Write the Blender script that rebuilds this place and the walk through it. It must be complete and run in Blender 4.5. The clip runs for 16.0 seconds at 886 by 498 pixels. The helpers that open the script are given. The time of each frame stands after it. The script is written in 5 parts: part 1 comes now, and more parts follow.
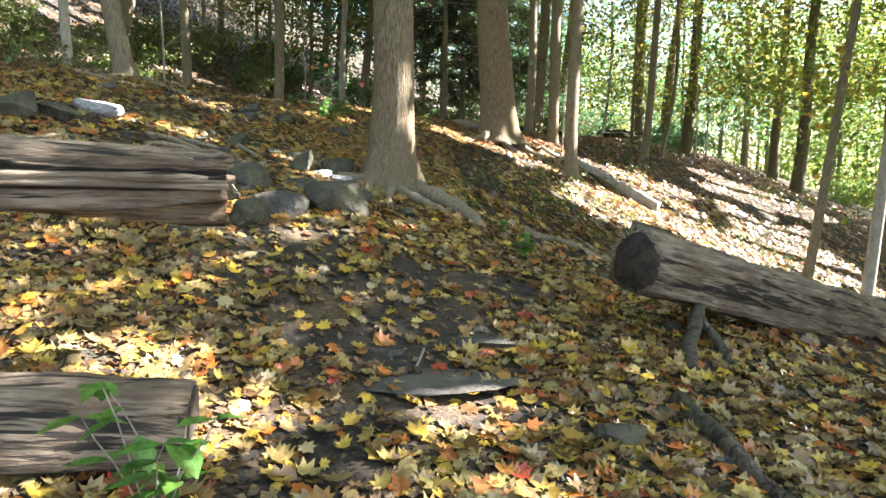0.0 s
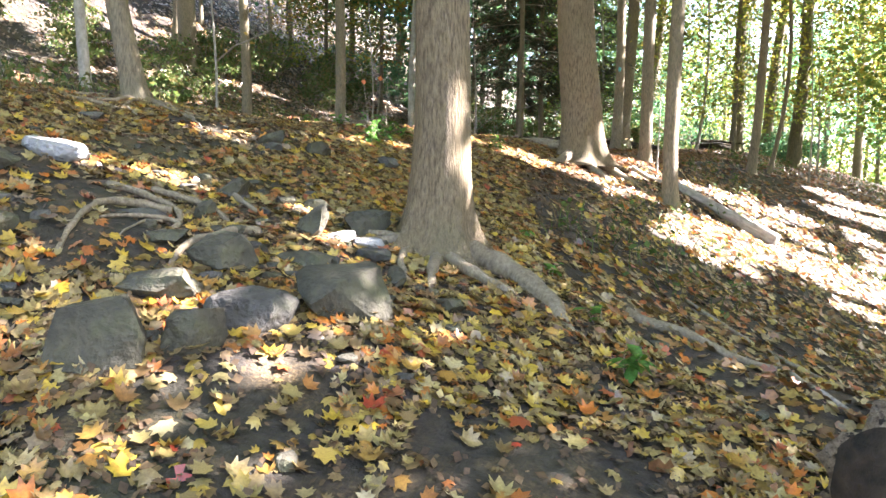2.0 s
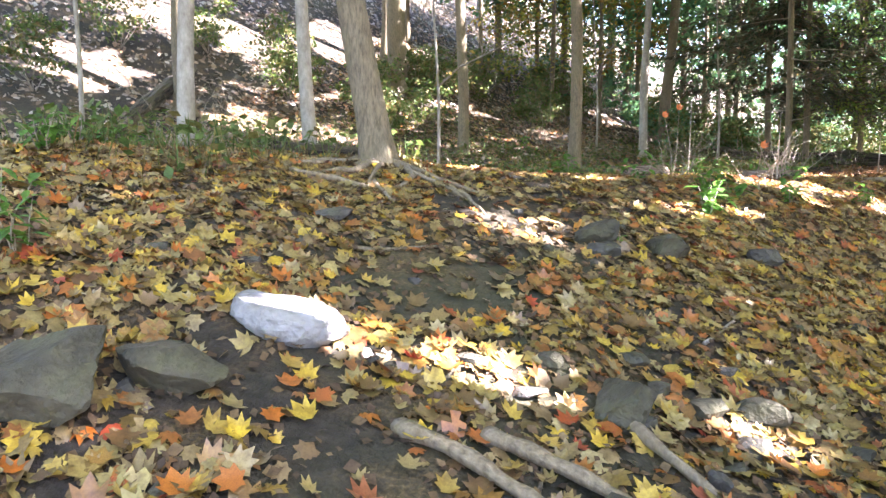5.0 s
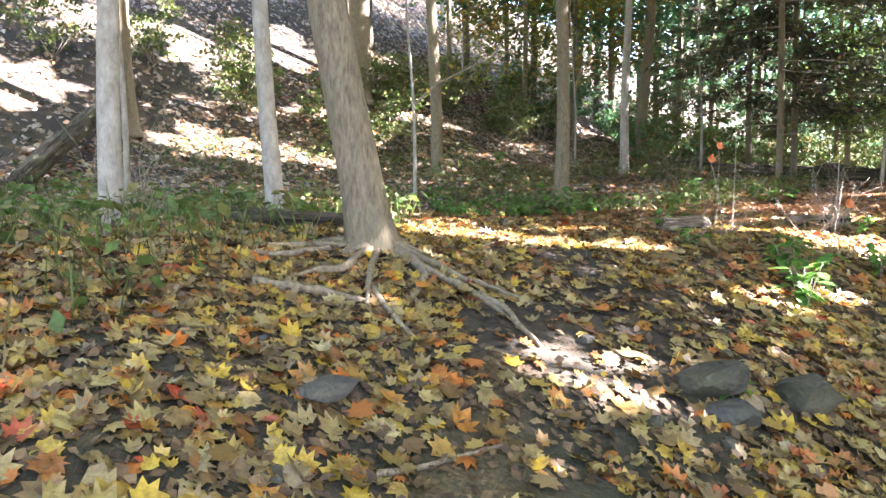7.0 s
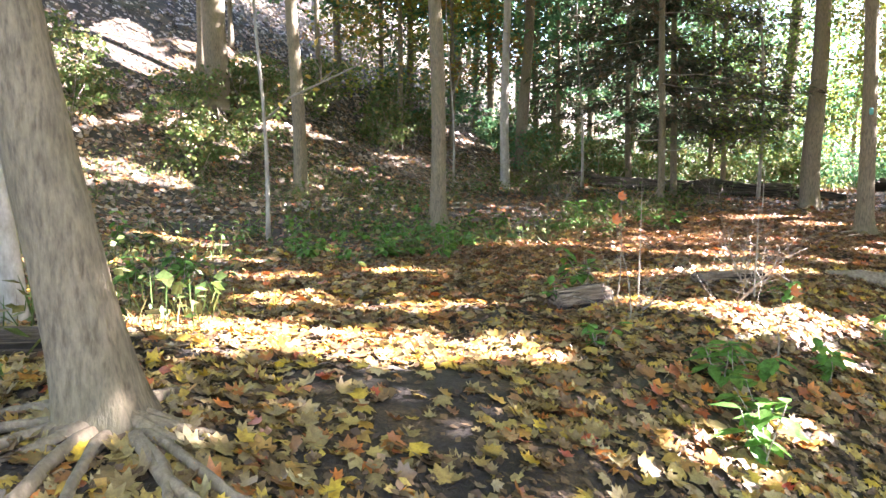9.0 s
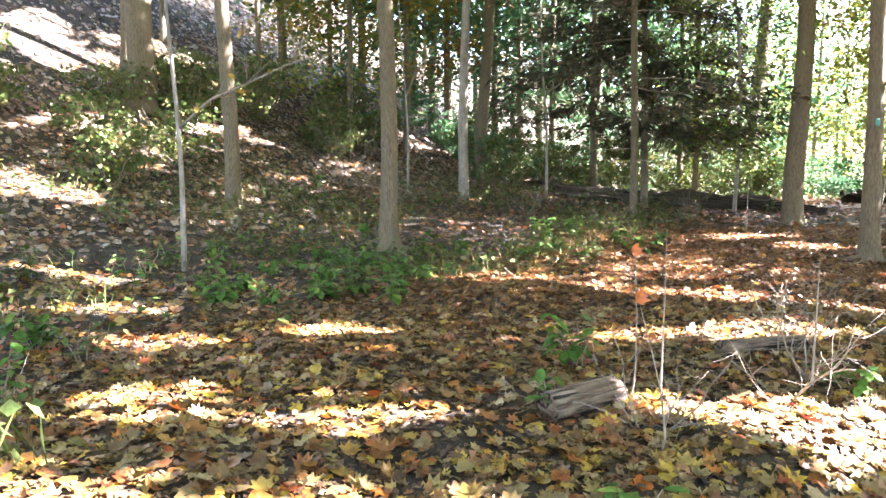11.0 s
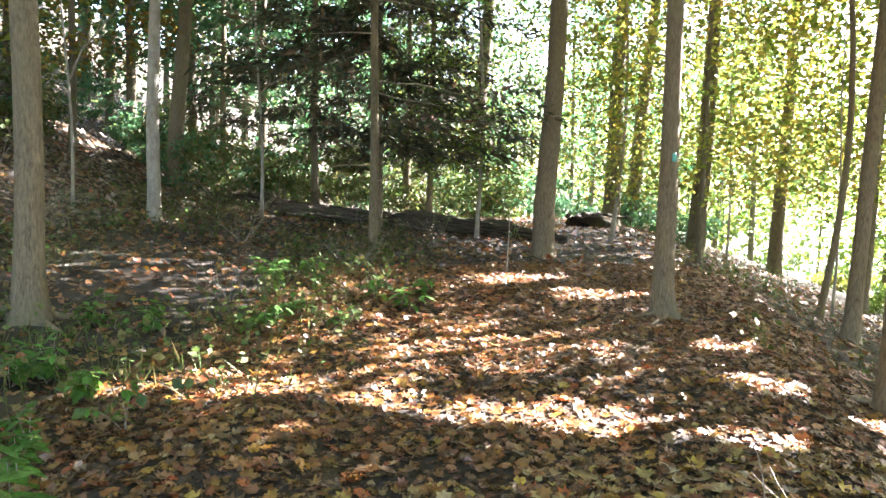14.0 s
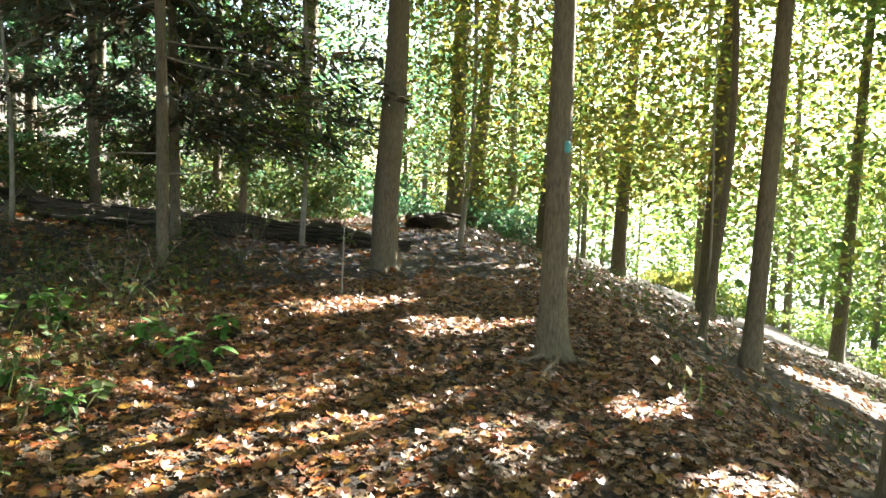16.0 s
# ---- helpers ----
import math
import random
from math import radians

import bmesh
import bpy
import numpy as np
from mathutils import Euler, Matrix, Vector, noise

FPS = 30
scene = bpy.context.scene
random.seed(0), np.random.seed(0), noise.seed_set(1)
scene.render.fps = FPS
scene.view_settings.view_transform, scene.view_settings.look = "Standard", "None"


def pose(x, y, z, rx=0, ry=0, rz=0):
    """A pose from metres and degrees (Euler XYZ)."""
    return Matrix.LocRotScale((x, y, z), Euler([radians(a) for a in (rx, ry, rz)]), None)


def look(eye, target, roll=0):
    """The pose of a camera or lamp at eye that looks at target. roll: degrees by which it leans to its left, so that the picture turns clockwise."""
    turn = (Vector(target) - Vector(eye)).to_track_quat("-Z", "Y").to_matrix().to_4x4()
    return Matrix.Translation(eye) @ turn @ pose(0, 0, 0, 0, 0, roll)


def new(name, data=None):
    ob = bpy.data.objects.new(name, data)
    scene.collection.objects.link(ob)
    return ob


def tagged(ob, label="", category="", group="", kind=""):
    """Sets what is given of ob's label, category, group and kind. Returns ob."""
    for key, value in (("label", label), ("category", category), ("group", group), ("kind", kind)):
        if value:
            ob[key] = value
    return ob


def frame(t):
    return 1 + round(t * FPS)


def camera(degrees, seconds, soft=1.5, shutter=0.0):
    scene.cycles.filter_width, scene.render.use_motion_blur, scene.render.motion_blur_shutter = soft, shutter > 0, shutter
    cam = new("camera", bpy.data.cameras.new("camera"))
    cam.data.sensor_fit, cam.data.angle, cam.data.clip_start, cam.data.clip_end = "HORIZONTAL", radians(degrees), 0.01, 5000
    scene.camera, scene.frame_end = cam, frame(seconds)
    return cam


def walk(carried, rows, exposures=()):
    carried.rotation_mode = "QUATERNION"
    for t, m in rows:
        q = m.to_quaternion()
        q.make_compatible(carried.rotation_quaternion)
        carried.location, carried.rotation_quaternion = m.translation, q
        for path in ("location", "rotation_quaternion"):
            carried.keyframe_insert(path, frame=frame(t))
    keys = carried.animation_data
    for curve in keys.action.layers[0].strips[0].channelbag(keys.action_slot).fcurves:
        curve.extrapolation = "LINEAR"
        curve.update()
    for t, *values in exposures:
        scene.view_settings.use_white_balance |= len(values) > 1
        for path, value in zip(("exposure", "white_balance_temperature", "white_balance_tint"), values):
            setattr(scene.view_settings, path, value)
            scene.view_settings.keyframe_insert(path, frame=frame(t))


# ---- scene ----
cam = camera(62.4, 16.0)
METRES, EYE, TILT, LEAN, TURN = 16.0, 1.35, -5.5, -1.0, 0.0
ROWS = [
    (0.0, 0.0, 0.0, 0.0, -0.0, 0.0, -0.0),
    (0.5, 0.0043, 0.028, 0.0087, 1.41, 0.19, -0.08),
    (1.0, 0.0075, 0.0535, 0.0179, 2.79, 0.38, -0.1),
    (1.5, 0.0033, 0.0855, 0.0268, 4.54, 0.46, -0.32),
    (2.0, 0.0046, 0.1182, 0.0348, 6.09, 0.42, -0.3),
    (2.5, -0.0025, 0.1524, 0.0458, 6.88, 0.33, -0.41),
    (3.0, -0.0181, 0.1812, 0.0583, 7.49, 0.31, -0.44),
    (3.5, -0.0402, 0.2129, 0.0685, 10.82, 0.3, -0.58),
    (4.0, -0.0626, 0.233, 0.0784, 17.41, 0.36, -0.75),
    (4.5, -0.0805, 0.2512, 0.0834, 19.78, 0.54, -0.77),
    (5.0, -0.104, 0.2685, 0.0937, 20.26, 0.67, -0.83),
    (7.5, -0.1585, 0.3693, 0.1437, 15.75, 0.57, 0.39),
    (8.0, -0.1611, 0.3944, 0.1537, 14.4, 0.47, 0.58),
    (8.5, -0.1651, 0.4194, 0.1676, 12.08, 0.45, 0.71),
    (9.0, -0.1614, 0.4444, 0.1728, 8.02, 0.43, 1.07),
    (11.5, -0.1713, 0.5768, 0.2051, 4.23, 0.31, 1.29),
    (12.0, -0.1712, 0.6118, 0.2124, 3.55, 0.22, 1.35),
    (12.5, -0.1786, 0.6411, 0.225, 2.43, 0.18, 1.3),
    (13.0, -0.1778, 0.6716, 0.2309, -1.15, 0.07, 1.32),
    (13.5, -0.1812, 0.7064, 0.2393, -8.65, -0.11, 1.42),
    (14.0, -0.1826, 0.7379, 0.2417, -18.75, -0.34, 1.5),
    (14.5, -0.1774, 0.775, 0.2466, -23.42, -0.5, 1.63),
    (15.0, -0.1656, 0.8123, 0.2495, -26.61, -0.71, 1.79),
    (15.5, -0.1447, 0.8484, 0.25, -29.84, -0.95, 1.92),
    (16.0, -0.1229, 0.8836, 0.2553, -32.15, -1.14, 2.05),
]
walk(cam, [(t, pose(0, 0, EYE, TILT, LEAN, TURN) @ pose(METRES * x, METRES * y, METRES * z, 90 + pitch, roll, yaw)) for t, x, y, z, yaw, pitch, roll in ROWS],
     exposures=[(0.0, 3.4, 6900, 14), (1.0, 3.75, 6800, 18), (2.5, 4.15, 6600, 24), (5.0, 4.4, 6550, 29), (9.0, 4.35, 6550, 28), (12.0, 4.6, 6550, 28), (14.0, 4.3, 6650, 21), (15.0, 3.9, 6800, 15), (16.0, 3.6, 6850, 13)])


# ---- world and light ----
SUN_ELEV, SUN_AZ = 40.0, 78.0          # degrees above the horizon, degrees from +y towards +x
world = bpy.data.worlds.new("world")
scene.world = world
world.use_nodes = True
_nt = world.node_tree
_sky = _nt.nodes.new("ShaderNodeTexSky")
_sky.sky_type, _sky.sun_disc = "NISHITA", False
_sky.sun_elevation, _sky.sun_rotation = radians(SUN_ELEV), radians(SUN_AZ)
_sky.air_density, _sky.dust_density = 1.0, 1.5
_nt.nodes["Background"].inputs[1].default_value = 0.08
_nt.links.new(_sky.outputs[0], _nt.nodes["Background"].inputs[0])
_sun = bpy.data.lights.new("sun", "SUN")
_sun.energy, _sun.angle, _sun.color = 5.0, radians(0.45), (1.0, 0.975, 0.94)
sun = new("sun", _sun)
_d = Vector((math.sin(radians(SUN_AZ)) * math.cos(radians(SUN_ELEV)), math.cos(radians(SUN_AZ)) * math.cos(radians(SUN_ELEV)), math.sin(radians(SUN_ELEV))))
sun.matrix_world = look(_d * 60, (0, 0, 0))


# ---- materials ----
def material(name):
    m = bpy.data.materials.new(name)
    m.use_nodes = True
    return m, m.node_tree, m.node_tree.nodes["Principled BSDF"]


def ramp(nt, fac, stops, mode="LINEAR"):
    r = nt.nodes.new("ShaderNodeValToRGB")
    r.color_ramp.interpolation = mode
    while len(r.color_ramp.elements) < len(stops):
        r.color_ramp.elements.new(0.5)
    for e, (p, c) in zip(r.color_ramp.elements, stops):
        e.position, e.color = p, (*c, 1)
    nt.links.new(fac, r.inputs[0])
    return r.outputs[0]


def noise_of(nt, scale, detail=4, stretch=(1, 1, 1), rough=0.55, out=0, coords=3):
    tc = nt.nodes.new("ShaderNodeTexCoord")
    mp = nt.nodes.new("ShaderNodeMapping")
    mp.inputs["Scale"].default_value = stretch
    n = nt.nodes.new("ShaderNodeTexNoise")
    n.inputs["Scale"].default_value, n.inputs["Detail"].default_value, n.inputs["Roughness"].default_value = scale, detail, rough
    nt.links.new(tc.outputs[coords], mp.inputs[0])
    nt.links.new(mp.outputs[0], n.inputs[0])
    return n.outputs[out]


def mixed(nt, fac, a, b, mode="MIX"):
    m = nt.nodes.new("ShaderNodeMix")
    m.data_type, m.blend_type = "RGBA", mode
    for sock, v in ((m.inputs[0], fac), (m.inputs[6], a), (m.inputs[7], b)):
        if isinstance(v, (int, float)):
            sock.default_value = v
        elif isinstance(v, tuple):
            sock.default_value = (*v, 1)
        else:
            nt.links.new(v, sock)
    return m.outputs[2]


def relief(nt, bsdf, height, strength=0.6, distance=0.02):
    b = nt.nodes.new("ShaderNodeBump")
    b.inputs["Strength"].default_value, b.inputs["Distance"].default_value = strength, distance
    nt.links.new(height, b.inputs["Height"])
    nt.links.new(b.outputs[0], bsdf.inputs["Normal"])


def bark(name, dark, light, stain, ridge=26.0, flat=0.09, depth=0.02, amount=0.8):
    m, nt, p = material(name)
    ridges = noise_of(nt, ridge, 5, (1, 1, flat), 0.65)
    patches = noise_of(nt, 1.6, 4, (1, 1, 0.6))
    fine = noise_of(nt, 90, 3, (1, 1, 0.4))
    col = ramp(nt, ridges, [(0.33, dark), (0.62, light)])
    col = mixed(nt, ramp(nt, patches, [(0.45, (0, 0, 0)), (0.68, (0.7, 0.7, 0.7))]), col, stain)
    col = mixed(nt, 0.25, col, ramp(nt, fine, [(0.3, (0.25, 0.25, 0.25)), (0.7, (1, 1, 1))]), "MULTIPLY")
    nt.links.new(col, p.inputs["Base Color"])
    p.inputs["Roughness"].default_value = 0.9
    relief(nt, p, mixed(nt, 0.3, ridges, fine), amount, depth)
    return m


BARK_GREY = bark("bark_grey_brown", (0.10, 0.082, 0.055), (0.24, 0.20, 0.135), (0.175, 0.16, 0.098), 52, 0.22, 0.016, 0.9)
BARK_MAPLE = bark("bark_ridged_maple", (0.08, 0.058, 0.034), (0.245, 0.192, 0.118), (0.175, 0.145, 0.082), 58, 0.2, 0.035, 1.0)
BARK_PALE = bark("bark_pale_smooth", (0.22, 0.20, 0.17), (0.40, 0.38, 0.335), (0.29, 0.28, 0.23), 14, 0.5, 0.008, 0.5)
BARK_DARK = bark("bark_dark", (0.045, 0.038, 0.03), (0.14, 0.115, 0.085), (0.09, 0.085, 0.06), 22, 0.15, 0.03, 0.9)
BARK_OLIVE = bark("bark_olive_grey", (0.085, 0.072, 0.048), (0.20, 0.175, 0.118), (0.14, 0.135, 0.08), 40, 0.2, 0.02, 0.9)
ROOT = bark("root_bark", (0.11, 0.085, 0.058), (0.29, 0.24, 0.165), (0.17, 0.14, 0.095), 46, 0.5, 0.012, 0.9)
TWIG = bark("twig_grey", (0.16, 0.135, 0.11), (0.38, 0.34, 0.28), (0.25, 0.22, 0.18), 40, 0.5, 0.003, 0.4)


def weathered(name, axis, dark, light, stain):
    m, nt, p = material(name)
    stretch = [1, 1, 1]
    stretch[axis] = 0.11
    grain = noise_of(nt, 34, 6, tuple(stretch), 0.72)
    thin = noise_of(nt, 24, 4, tuple(0.9 if s == 1 else 0.05 for s in stretch), 0.6)
    cracks = noise_of(nt, 8, 5, tuple(0.9 if s == 1 else 0.06 for s in stretch), 0.7)
    blot = noise_of(nt, 2.6, 5)
    col = ramp(nt, grain, [(0.38, dark), (0.6, light)])
    col = mixed(nt, ramp(nt, blot, [(0.45, (0, 0, 0)), (0.58, (0.85, 0.85, 0.85))]), col, stain)
    col = mixed(nt, ramp(nt, thin, [(0.40, (1, 1, 1)), (0.43, (0, 0, 0))]), col, (0.018, 0.013, 0.01))
    col = mixed(nt, ramp(nt, cracks, [(0.41, (1, 1, 1)), (0.44, (0, 0, 0))]), col, (0.012, 0.009, 0.007))
    nt.links.new(col, p.inputs["Base Color"])
    p.inputs["Roughness"].default_value = 0.85
    relief(nt, p, mixed(nt, 0.6, grain, cracks), 1.0, 0.07)
    return m


LOG_WOOD = weathered("weathered_log", 2, (0.075, 0.052, 0.035), (0.31, 0.25, 0.185), (0.12, 0.085, 0.055))
LOG_DARK = weathered("rotten_log", 2, (0.03, 0.024, 0.018), (0.12, 0.095, 0.07), (0.06, 0.065, 0.035))


def cut_face():
    m, nt, p = material("dark_cut_end")
    n = noise_of(nt, 14, 5)
    nt.links.new(ramp(nt, n, [(0.35, (0.008, 0.006, 0.004)), (0.7, (0.05, 0.035, 0.024))]), p.inputs["Base Color"])
    p.inputs["Roughness"].default_value = 0.95
    relief(nt, p, n, 1.0, 0.03)
    return m


CUT = cut_face()


def rock_material(name, dark, light, lichen):
    m, nt, p = material(name)
    a, b, c = noise_of(nt, 3.5, 6), noise_of(nt, 26, 5), noise_of(nt, 7, 3)
    col = ramp(nt, a, [(0.3, dark), (0.7, light)])
    col = mixed(nt, ramp(nt, c, [(0.52, (0, 0, 0)), (0.66, (0.6, 0.6, 0.6))]), col, lichen)
    col = mixed(nt, 0.35, col, ramp(nt, b, [(0.3, (0.3, 0.3, 0.3)), (0.65, (1, 1, 1))]), "MULTIPLY")
    nt.links.new(col, p.inputs["Base Color"])
    p.inputs["Roughness"].default_value = 0.8
    relief(nt, p, mixed(nt, 0.5, a, b), 1.0, 0.05)
    return m


ROCK = rock_material("grey_green_stone", (0.024, 0.023, 0.015), (0.11, 0.102, 0.072), (0.075, 0.08, 0.038))
ROCK_PALE = rock_material("pale_stone", (0.20, 0.20, 0.21), (0.36, 0.36, 0.37), (0.28, 0.28, 0.26))
ROCK_DARK = rock_material("dark_slate", (0.030, 0.028, 0.025), (0.105, 0.10, 0.09), (0.07, 0.075, 0.045))


def soil():
    m, nt, p = material("soil_and_litter")
    big, mid, fine, speck = noise_of(nt, 0.35, 4), noise_of(nt, 2.2, 5), noise_of(nt, 16, 5), noise_of(nt, 60, 3)
    earth = ramp(nt, fine, [(0.3, (0.012, 0.010, 0.008)), (0.7, (0.044, 0.035, 0.027))])
    litter = ramp(nt, speck, [(0.28, (0.02, 0.014, 0.009)), (0.45, (0.065, 0.042, 0.022)), (0.6, (0.13, 0.085, 0.04)), (0.75, (0.25, 0.19, 0.115))])
    cover = ramp(nt, mid, [(0.50, (0, 0, 0)), (0.66, (0.85, 0.85, 0.85))])
    col = mixed(nt, cover, earth, litter)
    mossy = mixed(nt, 0.4, col, (0.07, 0.085, 0.03))
    col = mixed(nt, ramp(nt, big, [(0.5, (0, 0, 0)), (0.7, (0.7, 0.7, 0.7))]), col, mossy)
    nt.links.new(col, p.inputs["Base Color"])
    p.inputs["Roughness"].default_value = 0.95
    relief(nt, p, mixed(nt, 0.5, fine, speck), 0.8, 0.03)
    return m


SOIL = soil()


def leafy(name, stops, through_light=0.35, island=True, rough=0.6, sheen=0.5):
    m, nt, p = material(name)
    if island:
        g = nt.nodes.new("ShaderNodeNewGeometry")
        rnd = g.outputs["Random Per Island"]
    else:
        g = nt.nodes.new("ShaderNodeObjectInfo")
        rnd = g.outputs["Random"]
    col = ramp(nt, rnd, stops, "LINEAR")
    blot, spots = noise_of(nt, 30, 4), noise_of(nt, 110, 2)
    col = mixed(nt, 0.7, col, ramp(nt, blot, [(0.34, (0.38, 0.3, 0.22)), (0.6, (1, 1, 1))]), "MULTIPLY")
    col = mixed(nt, 0.35, col, ramp(nt, spots, [(0.35, (0.35, 0.28, 0.2)), (0.55, (1, 1, 1))]), "MULTIPLY")
    nt.links.new(col, p.inputs["Base Color"])
    p.inputs["Roughness"].default_value = rough
    p.inputs["Specular IOR Level"].default_value = sheen
    if through_light:
        tr = nt.nodes.new("ShaderNodeBsdfTranslucent")
        nt.links.new(col, tr.inputs[0])
        mx = nt.nodes.new("ShaderNodeMixShader")
        mx.inputs[0].default_value = through_light
        out = nt.nodes["Material Output"]
        nt.links.new(p.outputs[0], mx.inputs[1])
        nt.links.new(tr.outputs[0], mx.inputs[2])
        nt.links.new(mx.outputs[0], out.inputs[0])
    return m


FALLEN = [(0.0, (0.41, 0.345, 0.15)), (0.09, (0.20, 0.13, 0.06)), (0.18, (0.40, 0.32, 0.12)), (0.27, (0.62, 0.43, 0.04)), (0.35, (0.30, 0.23, 0.11)),
          (0.45, (0.15, 0.085, 0.04)), (0.55, (0.40, 0.335, 0.13)), (0.63, (0.12, 0.065, 0.033)), (0.71, (0.50, 0.36, 0.06)), (0.79, (0.27, 0.12, 0.045)),
          (0.86, (0.55, 0.17, 0.025)), (0.91, (0.40, 0.24, 0.05)), (0.955, (0.42, 0.045, 0.025)), (0.965, (0.30, 0.22, 0.10)), (1.0, (0.50, 0.43, 0.24))]
FALLEN_BROWN = [(0.0, (0.34, 0.20, 0.075)), (0.12, (0.19, 0.072, 0.026)), (0.25, (0.34, 0.15, 0.03)), (0.37, (0.11, 0.048, 0.022)), (0.5, (0.42, 0.25, 0.045)),
                (0.62, (0.19, 0.07, 0.025)), (0.74, (0.28, 0.17, 0.08)), (0.84, (0.42, 0.10, 0.022)), (0.93, (0.11, 0.048, 0.024)), (1.0, (0.42, 0.33, 0.21))]
CRUMBS = [(0.0, (0.10, 0.065, 0.035)), (0.3, (0.055, 0.034, 0.02)), (0.55, (0.17, 0.11, 0.05)), (0.8, (0.07, 0.04, 0.022)), (1.0, (0.24, 0.17, 0.09))]
LITTER_CRUMBS = leafy("broken_leaf_crumbs", CRUMBS, 0.0, True, 0.8)
LITTER = leafy("fallen_maple_leaves", FALLEN, 0.12, True, 0.36, 0.85)
LITTER_BROWN = leafy("fallen_brown_leaves", FALLEN_BROWN, 0.12, True, 0.36, 0.85)
LEAF_SINGLE = leafy("single_fallen_leaf", FALLEN, 0.12, False, 0.36, 0.85)
GREEN = leafy("green_plant_leaf", [(0, (0.07, 0.21, 0.04)), (0.5, (0.12, 0.32, 0.06)), (1, (0.22, 0.38, 0.07))], 0.45)
GREEN_DULL = leafy("undergrowth_leaf", [(0, (0.06, 0.13, 0.03)), (0.5, (0.12, 0.20, 0.05)), (0.8, (0.20, 0.21, 0.07)), (1, (0.26, 0.20, 0.09))], 0.35)
YELLOW_CROWN = leafy("yellow_green_crown", [(0, (0.15, 0.27, 0.05)), (0.4, (0.27, 0.36, 0.07)), (0.75, (0.44, 0.41, 0.08)), (1, (0.48, 0.35, 0.07))], 0.55)
GREEN_CROWN = leafy("light_green_crown", [(0, (0.11, 0.24, 0.06)), (0.5, (0.19, 0.33, 0.07)), (1, (0.33, 0.38, 0.08))], 0.55)
ORANGE_CROWN = leafy("ochre_crown", [(0, (0.22, 0.19, 0.04)), (0.5, (0.36, 0.25, 0.05)), (1, (0.40, 0.18, 0.04))], 0.45)
TEAL_CROWN = leafy("deep_green_crown", [(0, (0.06, 0.18, 0.09)), (0.6, (0.11, 0.29, 0.14)), (1, (0.20, 0.33, 0.11))], 0.55)
NEEDLE = leafy("dark_conifer_needles", [(0, (0.03, 0.05, 0.026)), (0.6, (0.055, 0.08, 0.04)), (0.85, (0.12, 0.08, 0.045)), (1, (0.18, 0.115, 0.07))], 0.2)
LITTER_HILL = leafy("dry_hillside_leaves", [(0, (0.36, 0.29, 0.22)), (0.2, (0.20, 0.13, 0.085)), (0.4, (0.46, 0.40, 0.33)), (0.6, (0.15, 0.09, 0.055)), (0.8, (0.31, 0.20, 0.11)), (1, (0.50, 0.46, 0.40))], 0.12, True, 0.36, 0.85)



def plain(name, colour, rough=0.5, scale=12.0):
    m, nt, p = material(name)
    n = noise_of(nt, scale, 4)
    dark = tuple(c * 0.7 for c in colour)
    nt.links.new(ramp(nt, n, [(0.35, dark), (0.65, colour)]), p.inputs["Base Color"])
    p.inputs["Roughness"].default_value = rough
    return m


TEAL_PAINT = plain("teal_blaze_paint", (0.10, 0.42, 0.40), 0.6)


def water_material():
    m, nt, p = material("assumed_water")
    p.inputs["Base Color"].default_value = (0.10, 0.16, 0.19, 1)
    p.inputs["Roughness"].default_value = 0.12
    relief(nt, p, noise_of(nt, 0.8, 4), 0.25, 0.2)
    return m


WATER = water_material()


# ---- the lie of the land ----
def smooth(a, b, v):
    t = np.clip((v - a) / (b - a), 0, 1)
    return t * t * (3 - 2 * t)


def softmin(a, b, k):
    return -k * np.logaddexp(-a / k, -b / k)


def ripple(x, y):
    return (0.035 * np.sin(1.7 * x + 0.6 * y) * np.sin(1.3 * y - 0.5 * x + 1.0) + 0.02 * np.sin(3.9 * x + 1.1) * np.sin(3.3 * y + 0.4 * x)
            + 0.012 * np.sin(7.1 * x - 2.0 * y) * np.sin(6.3 * y + 3.0 * x))


